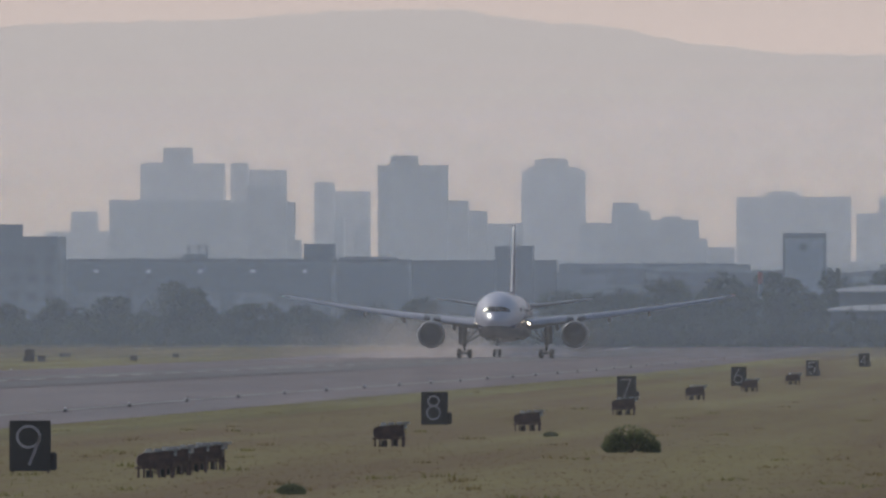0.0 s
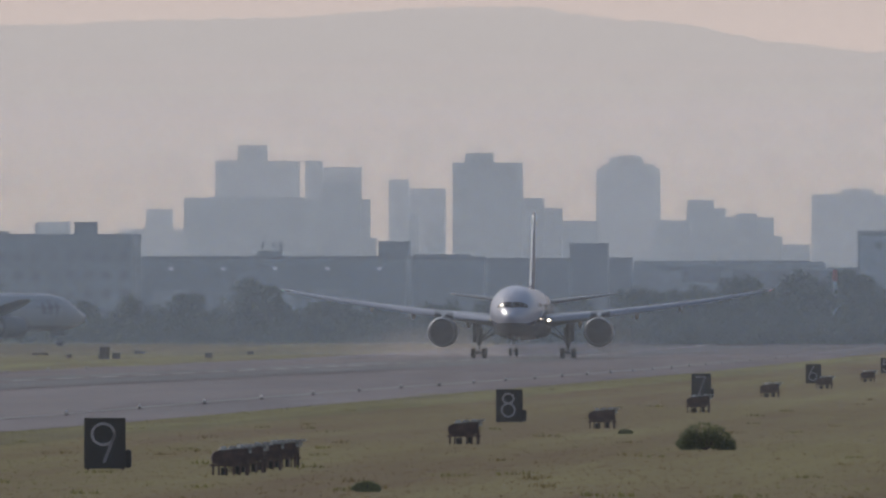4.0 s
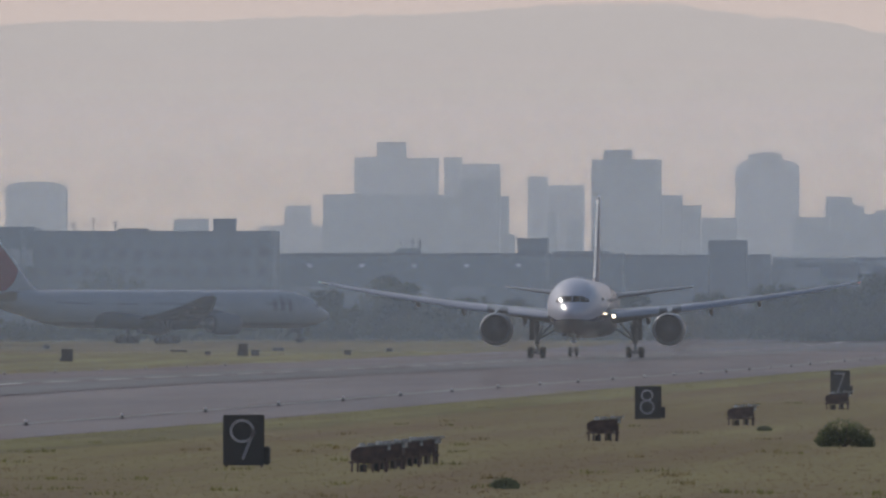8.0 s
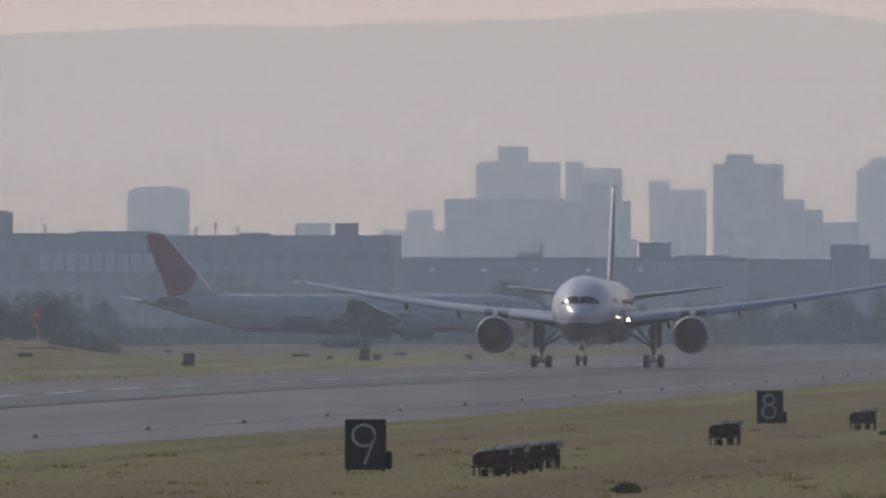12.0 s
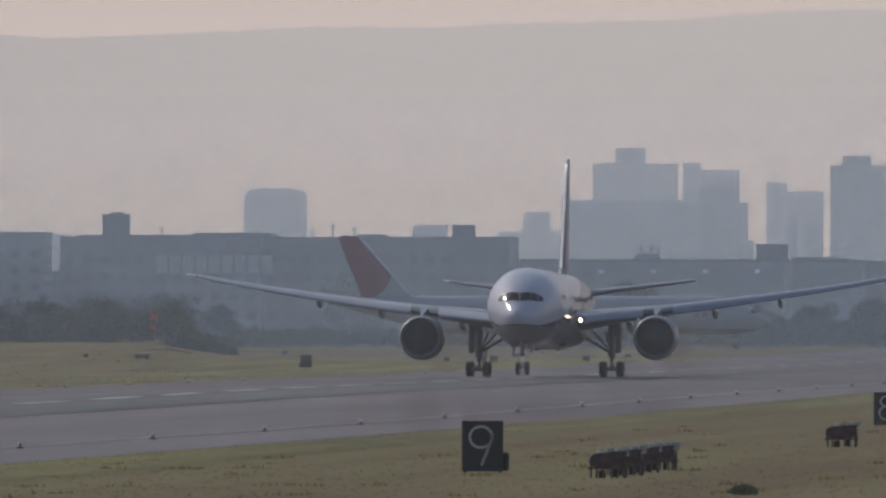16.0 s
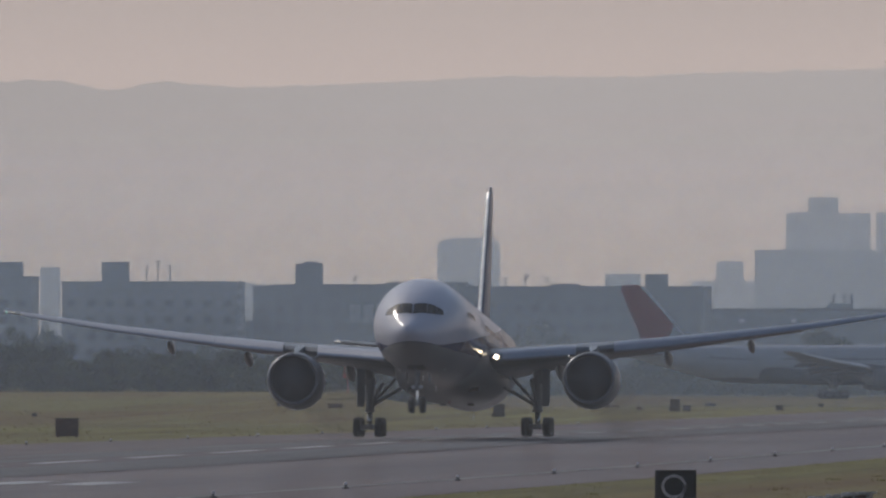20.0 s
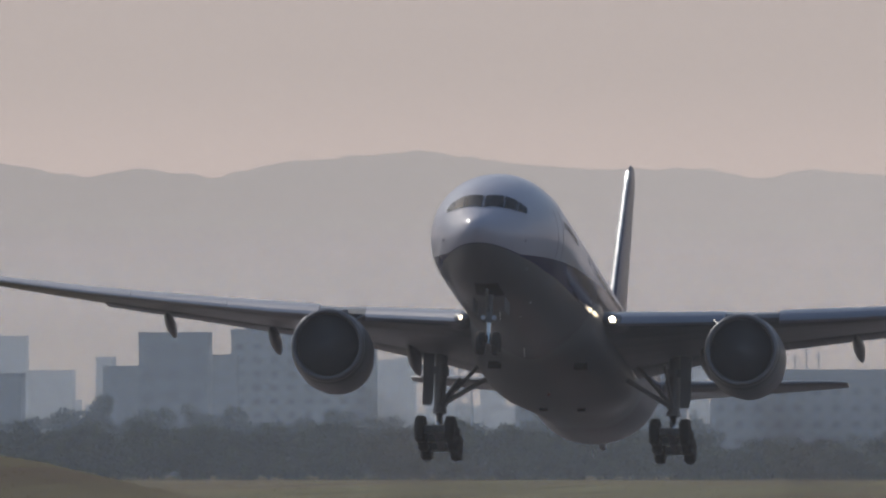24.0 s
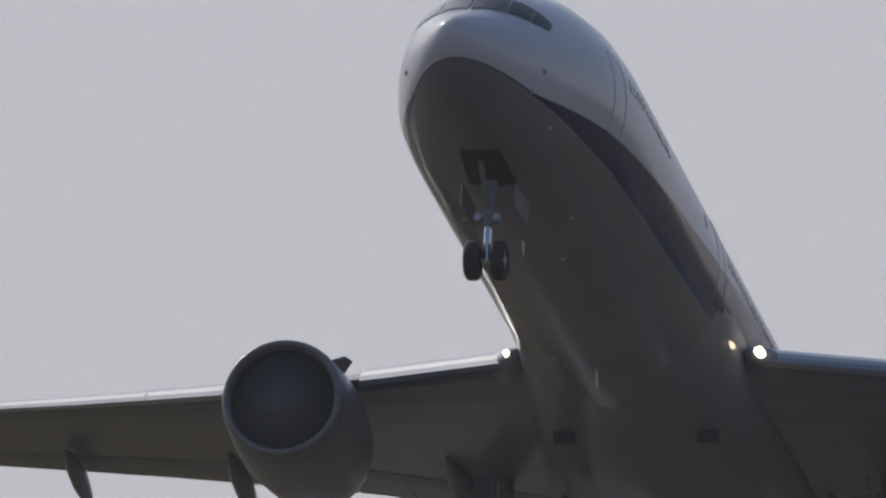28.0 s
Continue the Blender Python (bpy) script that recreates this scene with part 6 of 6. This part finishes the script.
for k in range(140):  # taller clumps
    y = 4.03 / (0.003 + 0.0062 * rng.random())
    x = -y * (0.015 + 0.09 * rng.random())
    if x > -50:
        for _ in range(5):
            tuft(x + rng.gauss(0, 0.25), y + rng.gauss(0, 1.5), 0.08 + 0.08 * rng.random(), 6, 1 if k % 3 else 2)
for k in range(1300):
    a, q = rng.random() * math.tau, rng.random() ** 0.5
    x, y = -226 + 26 * q * math.cos(a), 1600 + 150 * q * math.sin(a)
    tuft(x, y, 0.06 + 0.10 * rng.random(), 5, 1 if noise.noise((x * 0.06, y * 0.012, 8)) > -0.1 else 0)
for k in range(9000):  # the far field
    y = 1000 + 1500 * rng.random()
    x = -123 - 165 * rng.random()
    tuft(x, y, 0.06 + 0.09 * rng.random(), 3, 1 if noise.noise((x * 0.03, y * 0.008, 5)) > 0.1 else 2 if k % 2 else 0, 0.5)
me = bpy.data.meshes.new("grass")
me.from_pydata(verts, [], faces)
for m in (blade_mat("dry_blades", (0.15, 0.095, 0.043), (0.18, 0.118, 0.052), (0.21, 0.145, 0.066)),
          blade_mat("green_blades", (0.15, 0.145, 0.046), (0.175, 0.165, 0.054), (0.21, 0.195, 0.068)),
          blade_mat("fading_blades", (0.155, 0.115, 0.046), (0.178, 0.138, 0.055), (0.205, 0.165, 0.068))):
    me.materials.append(m)
me.polygons.foreach_set("material_index", mats)
tagged(new("grass", me), "dry and green tufts of airfield grass", "grass", kind="stuff")

# spray still hanging over the wet runway where the run began
spray = []
for k, (x, y, z, r) in enumerate(((-96, 2466, 3.4, 4.5), (-101, 2468, 4.0, 6.0), (-106, 2470, 3.6, 5.5), (-92, 2471, 3.0, 4.0), (-112, 2473, 3.0, 5.0), (-118, 2475, 2.4, 4.5), (-99, 2476, 2.6, 5.0), (-95, 2467, 3.0, 5.0), (-98, 2469, 3.6, 5.5), (-103, 2472, 3.4, 5.0), (-109, 2474, 2.8, 5.0), (-94, 2477, 2.6, 4.5), (-105, 2464, 3.2, 5.5))):
    bm = bmesh.new()
    bm.faces.new([bm.verts.new((r * math.cos(j * math.tau / 24), 0, r * math.sin(j * math.tau / 24))) for j in range(24)])
    s = thing("spray_cloud", bm, puff(f"fine_spray_{k}", (0.95, 0.84, 0.77), 0.135, r, 0.15), "pale fine spray drifting low over the runway", "spray", pose(x, y, z))
    spray.append((s, x, y, z))

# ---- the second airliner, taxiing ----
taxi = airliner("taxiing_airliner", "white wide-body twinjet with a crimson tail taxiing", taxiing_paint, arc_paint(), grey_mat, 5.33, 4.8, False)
for wing in [o for o in taxi.children if o.name.startswith("wing")]:  # the wings droop with fuel
    side = 1 if wing.data.vertices[0].co.x > 0 else -1
    root = Matrix.Translation((side * 3.0, 0, 4.6))
    wing.matrix_basis = root @ pose(0, 0, 0, 0, side * 2.6) @ root.inverted()
# plain dark bars where lettering stands on its side
for k, (y0, w, h) in enumerate(((-27.4, 0.9, 2.0), (-25.9, 1.0, 2.4), (-24.3, 0.9, 2.0))):
    bm = bmesh.new()
    for j in range(6):
        a0, a1 = -6 + j * h * 3.4, -6 + (j + 1) * h * 3.4
        q = []
        for a, y in ((a0, y0), (a0, y0 + w), (a1, y0 + w), (a1, y0)):
            p = skin(20, a, 0.012)
            q.append(bm.verts.new((p.x * -1, y, p.z)))
        bm.faces.new(q[::-1])
    part("lettering_bar", bm, seam_mat, taxi, "plain dark bar")


def motions():
    rows = [(0, 2427.6), (1, 2381.2), (2, 2333.9), (3, 2285.4), (4, 2235.5), (5, 2184.2), (6, 2131.2), (7, 2076.4), (8, 2019.8), (9, 1961.2), (10, 1900.5), (11, 1837.8), (12, 1772.9), (13, 1705.9), (14, 1636.7), (15, 1565.5), (16, 1492.3), (17, 1417.0), (18, 1339.8)]
    path = [(t, pose(RUN_X, y, ground_z(RUN_X, y) + 0.03, -0.4)) for t, y in rows]
    # rotation and lift-off: seconds, place, pitch, bank, heading
    lift = [(19, -88.5, 1260.9, 1.0, 0.8, 0, 0), (19.5, -88.48, 1221.0, 1.00, 1.91, -0.05, 0.01), (20, -88.52, 1180.2, 1.00, 3.22, -0.10, 0.02), (20.5, -88.62, 1139.8, 1.00, 4.21, 0.01, 0.09), (21.5, -88.81, 1057.6, 1.31, 5.69, 0.23, 0.17), (22.5, -89.00, 973.4, 2.26, 6.94, 0.43, 0.22), (23, -89.10, 931.3, 3.08, 7.31, 0.60, 0.27), (23.5, -89.00, 888.0, 4.09, 7.66, 0.69, 0.28), (24, -88.85, 843.0, 5.43, 8.05, 0.78, 0.26), (24.5, -88.83, 800.3, 7.12, 8.78, 0.79, 0.20), (25, -88.70, 756.3, 9.13, 9.55, 0.75, 0.10), (25.5, -88.48, 712.6, 11.52, 10.32, 0.66, 0.02), (26, -88.30, 669.9, 14.28, 11.17, 0.35, -0.08), (26.5, -87.83, 627.7, 17.20, 12.04, 0.26, -0.18), (27, -87.30, 583.2, 20.56, 12.97, 0.17, -0.24), (27.5, -86.84, 539.7, 24.21, 13.75, 0.25, -0.33), (28, -86.69, 497.0, 28.60, 14.57, 0.36, -0.40)]
    path += [(t, Matrix.Translation((x, y, z)) @ Euler((radians(-p), radians(r), radians(h))).to_matrix().to_4x4()) for t, x, y, z, p, r, h in lift]
    walk(jet, path)
    # the bogies hang lower and tilt once the weight is off them
    for bogie in [o for o in jet.children if o.name.startswith("bogie")]:
        x = bogie.location.x
        walk(bogie, [(0, pose(x, 0, 0.635)), (18.8, pose(x, 0, 0.635, 0.2)), (20.2, pose(x, 0, 0.62, 3.6)), (21.2, pose(x, 0, 0.55, 6)), (22.2, pose(x, 0, 0.36, 0)), (23, pose(x, 0, 0.38, -8)), (24, pose(x, 0, 0.40, -9)), (26, pose(x, 0, 0.37, -10)), (28, pose(x, 0, 0.37, -10))])
    # the nose leg extends as it leaves the ground
    for leg in [o for o in jet.children if o.name.startswith("nose_gear_leg")]:
        walk(leg, [(0, pose(0, 0, 0)), (18.7, pose(0, 0, 0)), (19.6, pose(0, 0, -0.2)), (28, pose(0, 0, -0.2))])
    # the wings bend up as they take the weight: seconds, degrees at the root
    for wing in [o for o in jet.children if o.name.startswith("wing")]:
        side = 1 if wing.data.vertices[0].co.x > 0 else -1
        root = Matrix.Translation((side * 3.0, 0, 4.6))
        bend = ((0, -0.8), (14, -0.6), (18.5, -0.4), (20.5, 0.0), (22.5, 0.6), (24, 1.0), (25, 1.1), (26, 0.9), (28, 0.45))
        walk(wing, [(t, root @ pose(0, 0, 0, 0, -side * a) @ root.inverted()) for t, a in bend])
    # the spray drifts off to the side and settles
    for s, x, y, z in spray:
        walk(s, [(0, pose(x, y, z)), (3, pose(x - 6, y, z - 0.6)), (6.5, pose(x - 15, y + 1, z - 9)), (14, pose(x - 20, y + 1, z - 11)), (28, pose(x - 20, y + 1, z - 11))])
    # the second airliner taxies away to the right and slowly turns
    rows = [(0, 76.3, 56), (3.5, 72.75, 52), (6, 69.95, 46.5), (9, 66.95, 36.5), (12, 63.65, 24), (15, 60.2, 16), (17, 57.7, 12), (20, 53.9, 8), (24, 48.7, 3), (28, 43.4, -2)]
    path = []
    for t, b, away in rows:
        x = -2950 * math.tan(b / 1000)
        path.append((t, pose(x, 2950, ground_z(x, 2950) + 0.03, 0, 0, 90 + away)))
    walk(taxi, path)


motions()
